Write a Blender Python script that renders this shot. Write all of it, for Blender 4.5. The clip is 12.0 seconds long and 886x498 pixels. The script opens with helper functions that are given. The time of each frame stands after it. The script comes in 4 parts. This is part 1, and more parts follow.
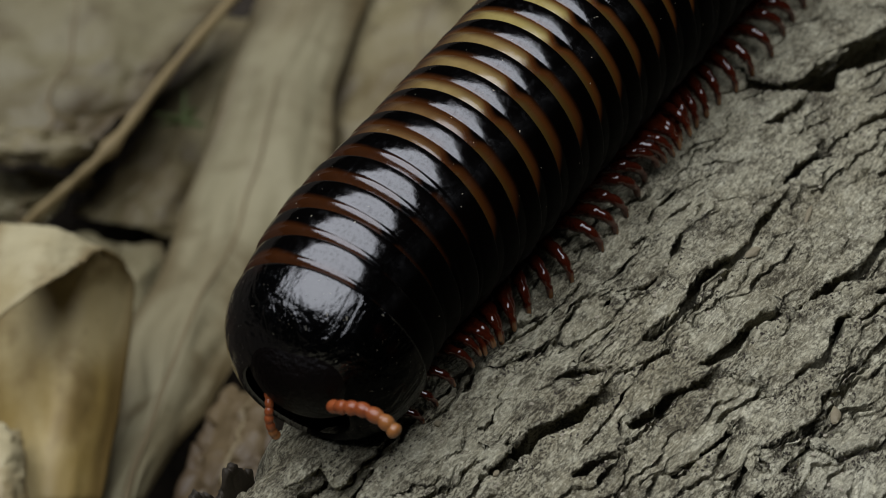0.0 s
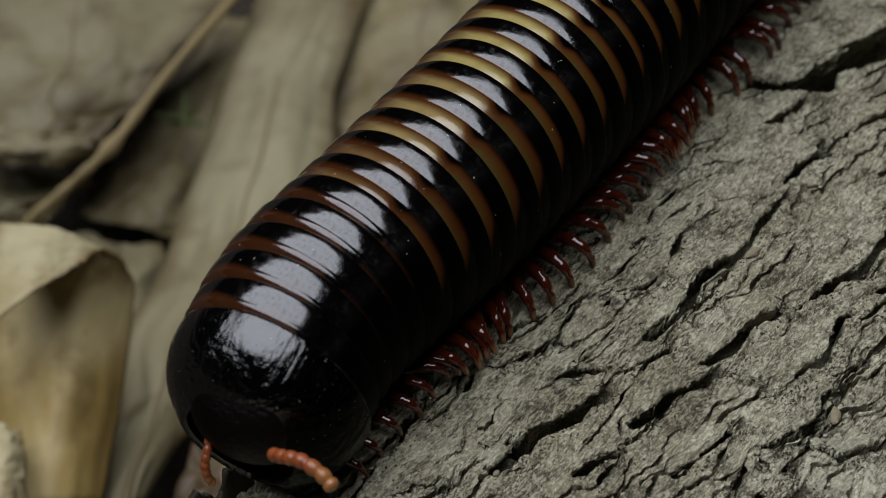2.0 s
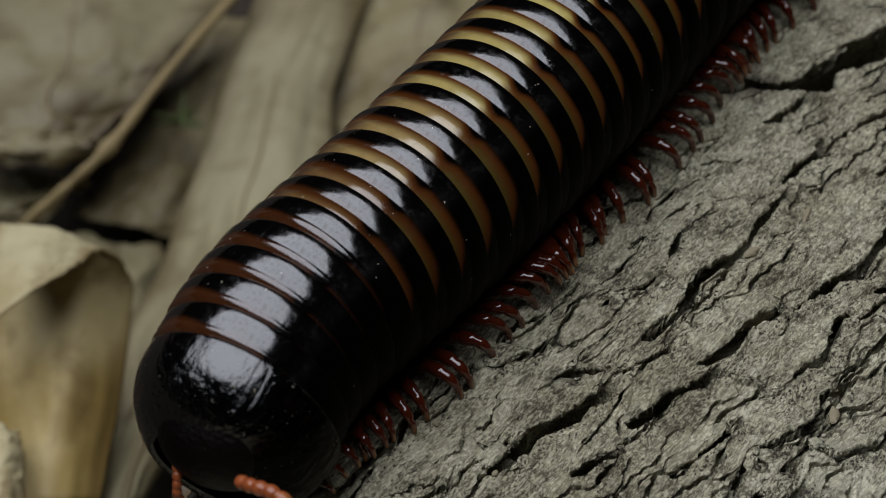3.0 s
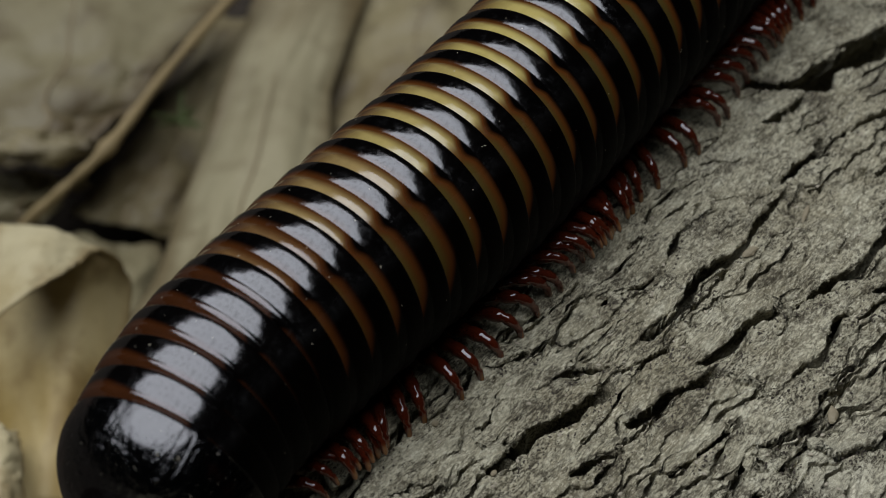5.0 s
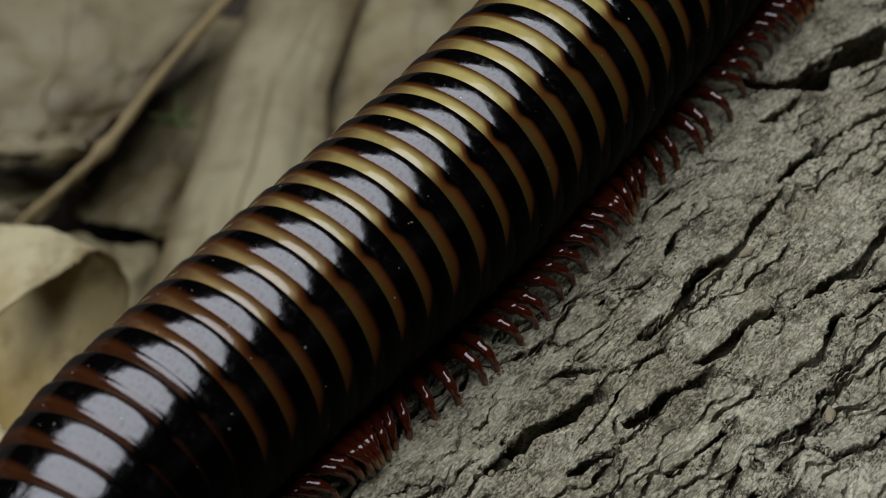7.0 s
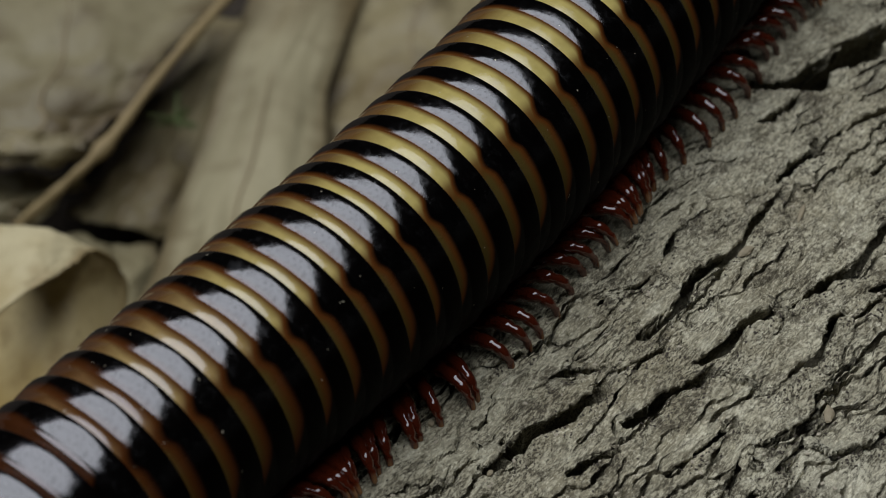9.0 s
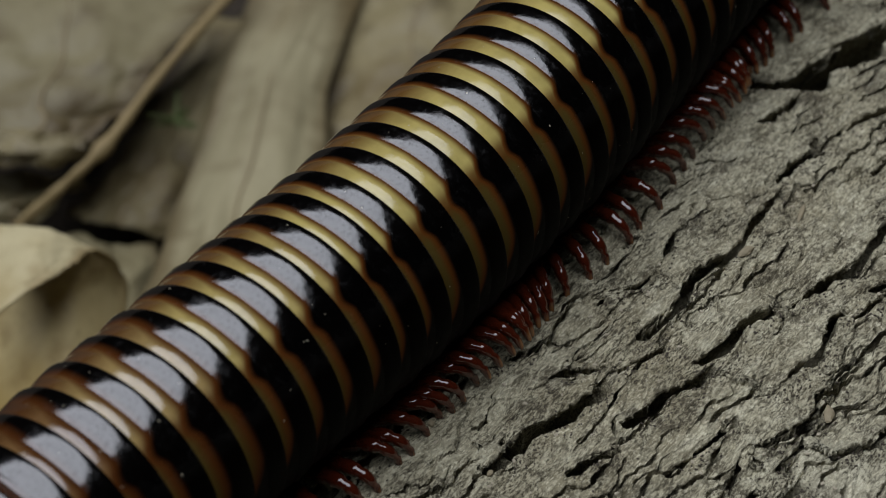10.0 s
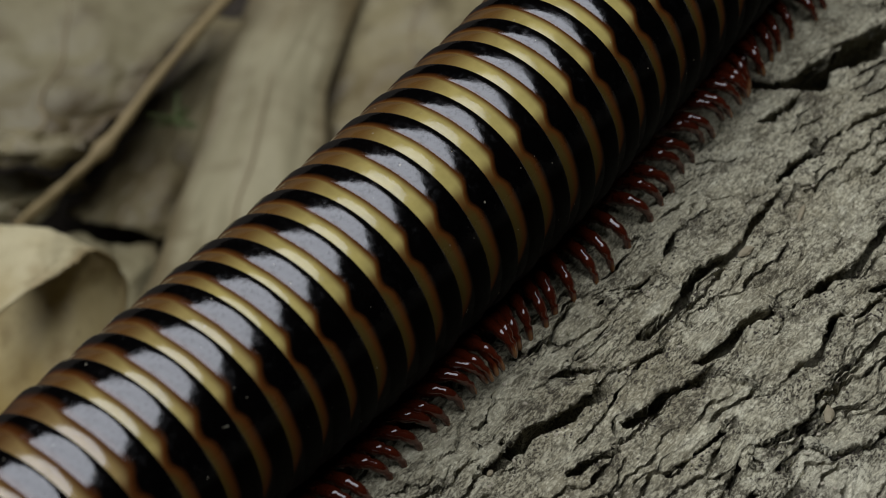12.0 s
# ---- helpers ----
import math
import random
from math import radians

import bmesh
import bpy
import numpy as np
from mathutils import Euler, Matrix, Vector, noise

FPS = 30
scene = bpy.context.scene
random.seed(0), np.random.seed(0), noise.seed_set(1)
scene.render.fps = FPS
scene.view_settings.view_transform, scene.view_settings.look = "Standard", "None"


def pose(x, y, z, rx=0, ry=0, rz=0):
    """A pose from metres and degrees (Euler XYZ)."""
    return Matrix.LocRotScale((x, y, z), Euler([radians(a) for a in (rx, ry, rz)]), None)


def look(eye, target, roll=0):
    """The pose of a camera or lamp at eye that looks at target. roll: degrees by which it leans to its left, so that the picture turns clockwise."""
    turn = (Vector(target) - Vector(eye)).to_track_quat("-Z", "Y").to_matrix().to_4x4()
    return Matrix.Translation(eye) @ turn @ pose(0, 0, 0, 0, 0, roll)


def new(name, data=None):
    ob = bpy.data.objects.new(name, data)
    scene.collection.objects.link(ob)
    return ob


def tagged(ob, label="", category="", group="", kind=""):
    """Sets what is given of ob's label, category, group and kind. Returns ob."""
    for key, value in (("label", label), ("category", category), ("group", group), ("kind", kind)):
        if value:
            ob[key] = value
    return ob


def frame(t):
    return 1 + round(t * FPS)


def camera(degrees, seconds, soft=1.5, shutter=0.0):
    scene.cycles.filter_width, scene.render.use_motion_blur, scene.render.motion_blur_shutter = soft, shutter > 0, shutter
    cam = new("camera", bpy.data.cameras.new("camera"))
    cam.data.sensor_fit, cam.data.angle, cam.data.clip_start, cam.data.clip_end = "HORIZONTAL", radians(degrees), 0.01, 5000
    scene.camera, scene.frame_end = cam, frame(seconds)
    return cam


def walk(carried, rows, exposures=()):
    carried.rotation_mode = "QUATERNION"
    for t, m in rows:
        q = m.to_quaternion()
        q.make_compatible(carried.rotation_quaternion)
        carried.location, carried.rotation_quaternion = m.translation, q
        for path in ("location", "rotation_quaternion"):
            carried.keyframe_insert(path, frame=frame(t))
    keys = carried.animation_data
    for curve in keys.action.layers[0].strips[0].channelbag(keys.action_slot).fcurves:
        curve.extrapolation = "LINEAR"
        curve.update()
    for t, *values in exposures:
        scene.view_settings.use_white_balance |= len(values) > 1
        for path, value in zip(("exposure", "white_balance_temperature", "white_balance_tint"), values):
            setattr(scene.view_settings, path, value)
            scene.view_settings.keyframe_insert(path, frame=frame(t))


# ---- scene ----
U = 0.007                      # metres in one body radius: the animal is 14 mm thick
LIFT = 11.5                    # height of the animal's axis above the leaf-covered soil, in radii
ALONG = Vector((0.5944, 0.8042, 0.0))     # along the log, towards the animal's tail
SIDE = Vector((0.8042, -0.5944, 0.0))     # across the log
UP = Vector((0, 0, 1))
PORE_ANGLE = 0.50              # radians from the animal's crest to its row of pores
BARK = -1.05                   # height of the bark below the animal's axis


def at(s, l, h):
    """A place in metres from radii along the log, across it and above the animal's axis."""
    return (ALONG * s + SIDE * l + UP * (h + LIFT)) * U


# ---- camera ----
cam = camera(24, 12.0, soft=0.5)
cam.data.dof.use_dof = True
cam.data.dof.focus_distance = 19.0 * U
cam.data.dof.aperture_fstop = 60
EYE = Vector((0.7234, -13.568, 12.778 + LIFT)) * U
AIM = Vector((0.7234, 0.1246, LIFT)) * U


def aim(pan):
    return look(EYE, AIM + Vector((-pan * U, 0, 0)))


walk(cam, [(t, aim(p)) for t, p in
           [(0, 0.061), (2.6, 0.061), (3.0, 0.048), (4.9, 0.040), (5.4, 0.012), (7.2, 0.010), (9.0, 0.0), (12.0, 0.0)]])

# ---- light ----
SUN_FROM = (UP * 0.95 + ALONG * -0.08 - SIDE * 0.19).normalized()   # the gap in the canopy
world = bpy.data.worlds.new("world")
scene.world = world
world.use_nodes = True
wn = world.node_tree
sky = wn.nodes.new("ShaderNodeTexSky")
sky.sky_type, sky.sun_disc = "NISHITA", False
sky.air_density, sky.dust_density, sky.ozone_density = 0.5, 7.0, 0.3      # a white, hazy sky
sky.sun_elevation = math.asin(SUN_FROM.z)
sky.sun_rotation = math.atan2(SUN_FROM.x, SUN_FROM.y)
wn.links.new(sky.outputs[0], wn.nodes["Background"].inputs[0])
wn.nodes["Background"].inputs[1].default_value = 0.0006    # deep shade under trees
sun = new("sun", bpy.data.lights.new("sun", "SUN"))
sun.data.energy, sun.data.angle, sun.data.color = 1.26, radians(68), (0.92, 0.96, 1.06)
sun.matrix_world = look((0, 0, 0), -SUN_FROM)
scene.view_settings.exposure = 1.35


# ---- materials ----
class Nodes:
    """Short hand for building a node material."""

    def __init__(self, name, rough=0.5):
        self.mat = bpy.data.materials.new(name)
        self.mat.use_nodes = True
        self.cast = (1.06, 1.0, 0.87)
        self.tree = self.mat.node_tree
        self.bsdf = self.tree.nodes["Principled BSDF"]
        self.bsdf.inputs["Roughness"].default_value = rough

    def node(self, kind, **values):
        n = self.tree.nodes.new(kind)
        for key, value in values.items():
            n.inputs[key].default_value = value
        return n

    def link(self, a, b):
        self.tree.links.new(a, b)

    def coords(self, scale=(1, 1, 1), kind="Object"):
        tc = self.node("ShaderNodeTexCoord")
        mp = self.node("ShaderNodeMapping")
        mp.inputs["Scale"].default_value = scale
        self.link(tc.outputs[kind], mp.inputs["Vector"])
        return mp.outputs["Vector"]

    def noise(self, vector, scale, detail=5.0, rough=0.55, warp=0.0):
        big = self.node("ShaderNodeVectorMath")
        big.operation = "SCALE"
        big.inputs["Scale"].default_value = scale
        self.link(vector, big.inputs[0])
        n = self.node("ShaderNodeTexNoise", Scale=1.0, Detail=detail, Roughness=rough, Distortion=warp)
        self.link(big.outputs[0], n.inputs["Vector"])
        return n.outputs["Fac"]

    def ramp(self, fac, stops):
        r = self.node("ShaderNodeValToRGB")
        while len(r.color_ramp.elements) < len(stops):
            r.color_ramp.elements.new(0.5)
        for e, (p, c) in zip(r.color_ramp.elements, stops):
            e.position = p
            e.color = (*c, 1) if len(c) == 3 else c
        self.link(fac, r.inputs["Fac"])
        return r.outputs["Color"]

    def math(self, op, a, b=None, c=None):
        m = self.node("ShaderNodeMath")
        m.operation = op
        for i, v in enumerate((a, b, c)):
            if v is None:
                continue
            if isinstance(v, (int, float)):
                m.inputs[i].default_value = v
            else:
                self.link(v, m.inputs[i])
        return m.outputs[0]

    def smooth(self, v, lo, hi, a=0.0, b=1.0):
        m = self.node("ShaderNodeMapRange")
        m.interpolation_type = "SMOOTHSTEP"
        self.link(v, m.inputs["Value"])
        for key, x in (("From Min", lo), ("From Max", hi), ("To Min", a), ("To Max", b)):
            m.inputs[key].default_value = x
        return m.outputs["Result"]

    def mix(self, fac, a, b):
        m = self.node("ShaderNodeMix")
        m.data_type = "RGBA"
        for v, socket in ((fac, m.inputs[0]), (a, m.inputs[6]), (b, m.inputs[7])):
            if isinstance(v, (int, float)):
                socket.default_value = v
            elif isinstance(v, tuple):
                socket.default_value = (*v, 1)
            else:
                self.link(v, socket)
        return m.outputs[2]

    def bump(self, height, distance, strength=1.0):
        b = self.node("ShaderNodeBump", Strength=strength, Distance=distance)
        self.link(height, b.inputs["Height"])
        self.link(b.outputs["Normal"], self.bsdf.inputs["Normal"])

    def color(self, socket):
        if isinstance(socket, tuple):
            self.bsdf.inputs["Base Color"].default_value = (*socket, 1)
        else:
            # dry organic matter swallows blue
            m = self.node("ShaderNodeMix")
            m.data_type, m.blend_type = "RGBA", "MULTIPLY"
            m.inputs[0].default_value = 1.0
            m.inputs[7].default_value = (*self.cast, 1)
            self.link(socket, m.inputs[6])
            self.link(m.outputs[2], self.bsdf.inputs["Base Color"])

    def rough(self, socket):
        self.link(socket, self.bsdf.inputs["Roughness"])


def shell_material(name, pale, brown, reach, fade, spread=0.03, shine=0.7):
    """Glossy banded cuticle: a pale front zone that passes through brown into black at the hind rim."""
    m = Nodes(name, 0.16)
    m.bsdf.inputs["IOR"].default_value = 1.68
    m.bsdf.inputs["Coat Weight"].default_value = 0.4
    m.bsdf.inputs["Coat IOR"].default_value = 1.65
    m.bsdf.inputs["Coat Roughness"].default_value = 0.10
    tc = m.node("ShaderNodeTexCoord")
    xyz = m.node("ShaderNodeSeparateXYZ")
    m.link(tc.outputs["Object"], xyz.inputs[0])
    x = m.math("DIVIDE", xyz.outputs["X"], U)
    angle = m.math("ARCTAN2", m.math("MULTIPLY", xyz.outputs["Y"], -1.0), xyz.outputs["Z"])
    info = m.node("ShaderNodeObjectInfo")
    shift = m.node("ShaderNodeVectorMath")
    shift.operation = "ADD"
    m.link(tc.outputs["Object"], shift.inputs[0])
    m.link(info.outputs["Random"], shift.inputs[1])
    v = shift.outputs[0]
    wob = m.math("MULTIPLY", m.math("SUBTRACT", m.noise(v, 220, 3), 0.5), 0.035)
    # the pale zone is broad over the back, pinched at the pore, narrower and olive on the flank, with shade painted in
    # there
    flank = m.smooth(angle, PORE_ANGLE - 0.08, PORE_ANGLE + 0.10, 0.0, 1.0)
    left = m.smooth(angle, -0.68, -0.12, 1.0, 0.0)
    pore = m.math("MULTIPLY", m.smooth(angle, PORE_ANGLE - 0.14, PORE_ANGLE + 0.01), m.smooth(angle, PORE_ANGLE + 0.04, PORE_ANGLE + 0.20, 1.0, 0.0))
    # low on the flank the band closes to black, painting its shaded side
    width = m.math("SUBTRACT", m.math("SUBTRACT", m.math("ADD", reach, m.math("MULTIPLY", left, spread)), m.smooth(angle, 1.15, 1.75, 0.0, 0.20)), m.math("ADD", m.math("MULTIPLY", flank, 0.05), m.math("MULTIPLY", pore, 0.06)))
    edge = m.math("SUBTRACT", m.math("ADD", x, wob), width)
    black = m.smooth(edge, -0.02, fade * 0.6)
    tan = m.smooth(edge, -fade, 0.0)
    tan = m.math("MAXIMUM", tan, m.math("MULTIPLY", pore, 0.75))
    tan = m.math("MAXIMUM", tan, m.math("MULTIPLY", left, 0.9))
    blotch = m.noise(v, 700, 4)
    pale_c = m.mix(m.smooth(blotch, 0.35, 0.7), pale, tuple(c * 0.80 for c in pale))
    # olive flank pigment, made darker still to paint the flank's shade
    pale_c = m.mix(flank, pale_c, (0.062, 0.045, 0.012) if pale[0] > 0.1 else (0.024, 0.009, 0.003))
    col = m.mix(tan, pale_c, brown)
    ink = m.mix(m.noise(v, 400, 3), (0.0003, 0.0003, 0.0003), (0.0012, 0.0008, 0.0006))
    dust = m.smooth(m.noise(v, 3400, 1, 0.5), 0.79, 0.81)
    m.color(m.mix(m.math("MULTIPLY", dust, 0.7), m.mix(black, col, ink), (0.42, 0.40, 0.34)))
    fine = m.noise(v, 2600, 4, 0.7)
    broad = m.noise(v, 300, 2, 0.5)
    streak = m.noise(m.coords((500, 2600, 2600)), 1.0, 3, 0.6)
    cloud = m.smooth(m.noise(v, 1300, 4, 0.65, 0.4), 0.45, 0.75)
    # fine striae make the lower flanks dull
    dull = m.smooth(angle, 0.62, 0.95)
    m.rough(m.math("ADD", m.math("ADD", m.smooth(fine, 0.45, 0.75, 0.10, 0.18), m.math("MULTIPLY", cloud, 0.12)), m.math("MULTIPLY", dull, 0.35)))
    worn = m.smooth(m.noise(m.coords((3200, 5200, 5200)), 1.0, 5, 0.70, 0.3), 0.30, 0.50, 0.55, 1.0)
    gloss = m.math("MULTIPLY", m.math("MULTIPLY", m.math("SUBTRACT", 1.0, dull), worn), m.math("ADD", shine, m.math("MULTIPLY", black, 1.0 - shine)))
    m.link(m.math("ADD", 0.012, m.math("MULTIPLY", gloss, 0.488)), m.bsdf.inputs["Specular IOR Level"])
    m.link(m.math("MULTIPLY", gloss, 0.40), m.bsdf.inputs["Coat Weight"])
    m.link(m.math("ADD", m.smooth(fine, 0.4, 0.75, 0.05, 0.11), m.math("MULTIPLY", cloud, 0.10)), m.bsdf.inputs["Coat Roughness"])
    m.bump(m.math("ADD", m.math("MULTIPLY", broad, 0.18), m.math("MULTIPLY", m.math("ADD", fine, streak), 0.07)), 0.00016, 0.8)
    return m.mat


def collum_material():
    m = Nodes("head_shield_black", 0.15)
    m.bsdf.inputs["IOR"].default_value = 1.68
    m.bsdf.inputs["Coat Weight"].default_value = 0.4
    m.bsdf.inputs["Coat IOR"].default_value = 1.65
    m.bsdf.inputs["Coat Roughness"].default_value = 0.10
    v = m.coords()
    n = m.noise(v, 260, 4, 0.6)
    m.color(m.mix(m.smooth(n, 0.55, 0.75), (0.0003, 0.0003, 0.0003), (0.006, 0.0016, 0.001)))
    wr = m.noise(m.coords((170, 430, 300)), 1.0, 3, 0.55, 2.0)
    m.rough(m.smooth(m.noise(v, 1500, 4, 0.7), 0.45, 0.75, 0.12, 0.30))
    dust = m.smooth(m.noise(m.coords((3600, 2400, 5200)), 1.0, 2, 0.6, 1.0), 0.715, 0.74)
    m.color(m.mix(m.math("MULTIPLY", dust, 0.7), m.mix(m.smooth(n, 0.55, 0.75), (0.0003, 0.0003, 0.0003), (0.006, 0.0016, 0.001)), (0.42, 0.40, 0.34)))
    tc = m.node("ShaderNodeTexCoord")
    xyz = m.node("ShaderNodeSeparateXYZ")
    m.link(tc.outputs["Object"], xyz.inputs[0])
    low = m.smooth(m.math("ARCTAN2", m.math("MULTIPLY", xyz.outputs["Y"], -1.0), xyz.outputs["Z"]), 0.55, 1.0)
    m.link(m.math("SUBTRACT", 0.5, m.math("MULTIPLY", low, 0.47)), m.bsdf.inputs["Specular IOR Level"])
    m.link(m.math("MULTIPLY", m.math("SUBTRACT", 1.0, low), 0.4), m.bsdf.inputs["Coat Weight"])
    m.bump(m.math("ADD", wr, m.math("MULTIPLY", m.noise(v, 2600, 3), 0.2)), 0.00030, 0.8)
    return m.mat


def head_material():
    """Finely pitted, duller black than the shield."""
    m = Nodes("head_black", 0.45)
    v = m.coords()
    n = m.noise(v, 600, 4, 0.6)
    m.color(m.mix(n, (0.0004, 0.0004, 0.0004), (0.003, 0.0012, 0.0008)))
    m.bsdf.inputs["Specular IOR Level"].default_value = 0.12
    m.bump(m.noise(v, 2600, 3), 0.00015, 0.8)
    return m.mat


def leg_material():
    m = Nodes("leg_red_brown", 0.08)
    m.bsdf.inputs["Coat Weight"].default_value = 0.5
    m.bsdf.inputs["IOR"].default_value = 1.6
    tc = m.node("ShaderNodeTexCoord")
    xyz = m.node("ShaderNodeSeparateXYZ")
    m.link(tc.outputs["Object"], xyz.inputs[0])
    tip = m.smooth(m.math("DIVIDE", m.math("ABSOLUTE", xyz.outputs["Y"]), U), 0.80, 0.83)
    n = m.noise(tc.outputs["Object"], 900, 3)
    base = m.mix(n, (0.080, 0.014, 0.005), (0.042, 0.007, 0.003))
    m.color(m.mix(tip, base, (0.20, 0.085, 0.025)))
    m.bump(n, 0.00003, 0.5)
    return m.mat


def antenna_material():
    m = Nodes("antenna_orange", 0.2)
    tc = m.node("ShaderNodeTexCoord")
    n = m.noise(tc.outputs["Object"], 1500, 4)
    m.bsdf.inputs["Subsurface Weight"].default_value = 0.1
    m.bsdf.inputs["Subsurface Radius"].default_value = (0.001, 0.0004, 0.0002)
    xyz = m.node("ShaderNodeSeparateXYZ")
    m.link(tc.outputs["Object"], xyz.inputs[0])
    tip = m.smooth(m.math("DIVIDE", m.math("ABSOLUTE", xyz.outputs["Y"]), U), 0.50, 0.78)
    joint = m.mix(m.smooth(n, 0.3, 0.7), (0.30, 0.085, 0.030), (0.21, 0.052, 0.018))
    m.color(m.mix(tip, joint, (0.31, 0.135, 0.045)))
    m.bump(n, 0.00003, 0.5)
    return m.mat


def bark_material():
    m = Nodes("bark_grey", 0.85)
    m.cast = (1.02, 1.0, 0.90)
    v = m.coords()
    # the grain runs along the log
    tc = m.node("ShaderNodeTexCoord")
    rot = m.node("ShaderNodeMapping")
    rot.inputs["Rotation"].default_value = (0, 0, -math.atan2(ALONG.y, ALONG.x))
    m.link(tc.outputs["Object"], rot.inputs["Vector"])
    st = m.node("ShaderNodeMapping")
    st.inputs["Scale"].default_value = (520, 1700, 1100)
    m.link(rot.outputs["Vector"], st.inputs["Vector"])
    grain = m.noise(st.outputs["Vector"], 1.0, 10, 0.70, 0.6)
    fleck = m.node("ShaderNodeMapping")
    fleck.inputs["Scale"].default_value = (2600, 6500, 5000)
    m.link(rot.outputs["Vector"], fleck.inputs["Vector"])
    fibre = m.node("ShaderNodeMapping")
    fibre.inputs["Scale"].default_value = (600, 1500, 1100)
    m.link(rot.outputs["Vector"], fibre.inputs["Vector"])
    dot = m.noise(fleck.outputs["Vector"], 1.0, 5, 0.72, 0.5)
    worn = m.noise(v, 260, 5, 0.65)
    sand = m.noise(v, 15000, 3, 0.7)
    patch = m.noise(v, 75, 5, 0.6, 0.4)
    speck = m.noise(v, 2400, 3, 0.7)
    mott = m.noise(v, 420, 6, 0.68)
    c = m.ramp(grain, [(0.34, (0.11, 0.097, 0.065)), (0.42, (0.29, 0.27, 0.20)), (0.54, (0.40, 0.38, 0.29)), (0.66, (0.54, 0.52, 0.42))])
    c = m.mix(m.smooth(patch, 0.48, 0.66, 0, 0.6), c, (0.19, 0.165, 0.105))
    c = m.mix(m.smooth(patch, 0.28, 0.42, 0.5, 0.0), c, (0.48, 0.47, 0.40))
    c = m.mix(m.smooth(mott, 0.55, 0.64, 0, 0.75), c, (0.075, 0.064, 0.042))
    c = m.mix(m.smooth(speck, 0.66, 0.74, 0, 0.65), c, (0.40, 0.39, 0.34))
    c = m.mix(m.smooth(speck, 0.30, 0.36, 0.6, 0.0), c, (0.05, 0.042, 0.03))
    c = m.mix(m.math("MULTIPLY", m.smooth(dot, 0.50, 0.56, 0, 0.95), m.smooth(worn, 0.40, 0.60, 0.25, 1.0)), c, (0.06, 0.05, 0.034))
    c = m.mix(m.math("MULTIPLY", m.smooth(dot, 0.40, 0.47, 0.9, 0), m.smooth(worn, 0.35, 0.60, 1.0, 0.3)), c, (0.60, 0.57, 0.46))
    hair = m.math("ABSOLUTE", m.math("SUBTRACT", m.noise(fibre.outputs["Vector"], 1.0, 4, 0.6, 0.8), 0.5))
    c = m.mix(m.math("MULTIPLY", m.smooth(hair, 0.0, 0.016, 0.9, 0.0), m.smooth(worn, 0.42, 0.56)), c, (0.035, 0.028, 0.018))
    fine = m.node("ShaderNodeMapping")
    fine.inputs["Scale"].default_value = (1900, 4200, 3000)
    m.link(rot.outputs["Vector"], fine.inputs["Vector"])
    thread = m.math("ABSOLUTE", m.math("SUBTRACT", m.noise(fine.outputs["Vector"], 1.0, 3, 0.6, 0.6), 0.5))
    c = m.mix(m.math("MULTIPLY", m.smooth(thread, 0.0, 0.03, 0.6, 0.0), m.smooth(mott, 0.46, 0.58)), c, (0.05, 0.042, 0.028))
    c = m.mix(m.smooth(sand, 0.54, 0.66, 0, 0.45), c, (0.05, 0.042, 0.03))
    m.color(c)
    m.bsdf.inputs["Specular IOR Level"].default_value = 0.3
    m.bump(m.math("ADD", m.math("ADD", m.math("MULTIPLY", grain, 0.5), m.math("MULTIPLY", mott, 0.35)), m.math("MULTIPLY", m.math("ADD", m.math("ADD", m.math("MULTIPLY", speck, 0.6), m.math("MULTIPLY", dot, 0.8)), m.math("ADD", m.math("MULTIPLY", sand, 0.2), m.smooth(hair, 0.0, 0.03, -0.6, 0.0))), 0.35)), 0.00024, 1.0)
    return m.mat


def leaf_material(name, pale, dark, tint):
    """A dry, faded leaf: pale grey-buff with brown blotches and darker veins."""
    m = Nodes(name, 0.6)
    v = m.coords()
    uv = m.coords((1, 1, 1), "UV")
    sep = m.node("ShaderNodeSeparateXYZ")
    m.link(uv, sep.inputs[0])
    big = m.noise(v, 30, 5, 0.55, 0.5)
    mid = m.noise(v, 130, 5, 0.6)
    fine = m.noise(v, 700, 4, 0.6)
    # side veins slant away from the midrib
    across = m.math("ABSOLUTE", m.math("SUBTRACT", sep.outputs["X"], 0.5))
    slant = m.math("ADD", m.math("SUBTRACT", m.math("MULTIPLY", sep.outputs["Y"], 7.0), m.math("MULTIPLY", across, 6.0)), m.math("MULTIPLY", mid, 0.25))
    saw = m.math("ABSOLUTE", m.math("SUBTRACT", m.math("FRACT", slant), 0.5))
    vein = m.math("MAXIMUM", m.smooth(saw, 0.0, 0.06, 1.0, 0.0), m.smooth(across, 0.0, 0.015, 1.0, 0.0))
    c = m.mix(m.smooth(big, 0.42, 0.64), pale, dark)
    c = m.mix(m.smooth(m.noise(v, 62, 4, 0.55, 0.4), 0.56, 0.70, 0.0, 0.75), c, tint)
    c = m.mix(m.smooth(mid, 0.52, 0.72, 0.0, 0.6), c, tint)
    c = m.mix(m.math("MULTIPLY", vein, 0.04), c, tuple(0.6 * a + 0.4 * b for a, b in zip(tint, pale)))
    c = m.mix(m.smooth(fine, 0.55, 0.8, 0.0, 0.3), c, tuple(x * 0.5 for x in tint))
    # browned margins, which also paint the shade of edges that curl down
    c = m.mix(m.smooth(m.math("ADD", across, m.math("MULTIPLY", m.math("SUBTRACT", big, 0.5), 0.35)), 0.30, 0.50, 0.0, 0.7), c, tint)
    m.color(c)
    m.bump(m.math("ADD", m.math("MULTIPLY", vein, 0.06), mid), 0.0004, 0.5)
    return m.mat


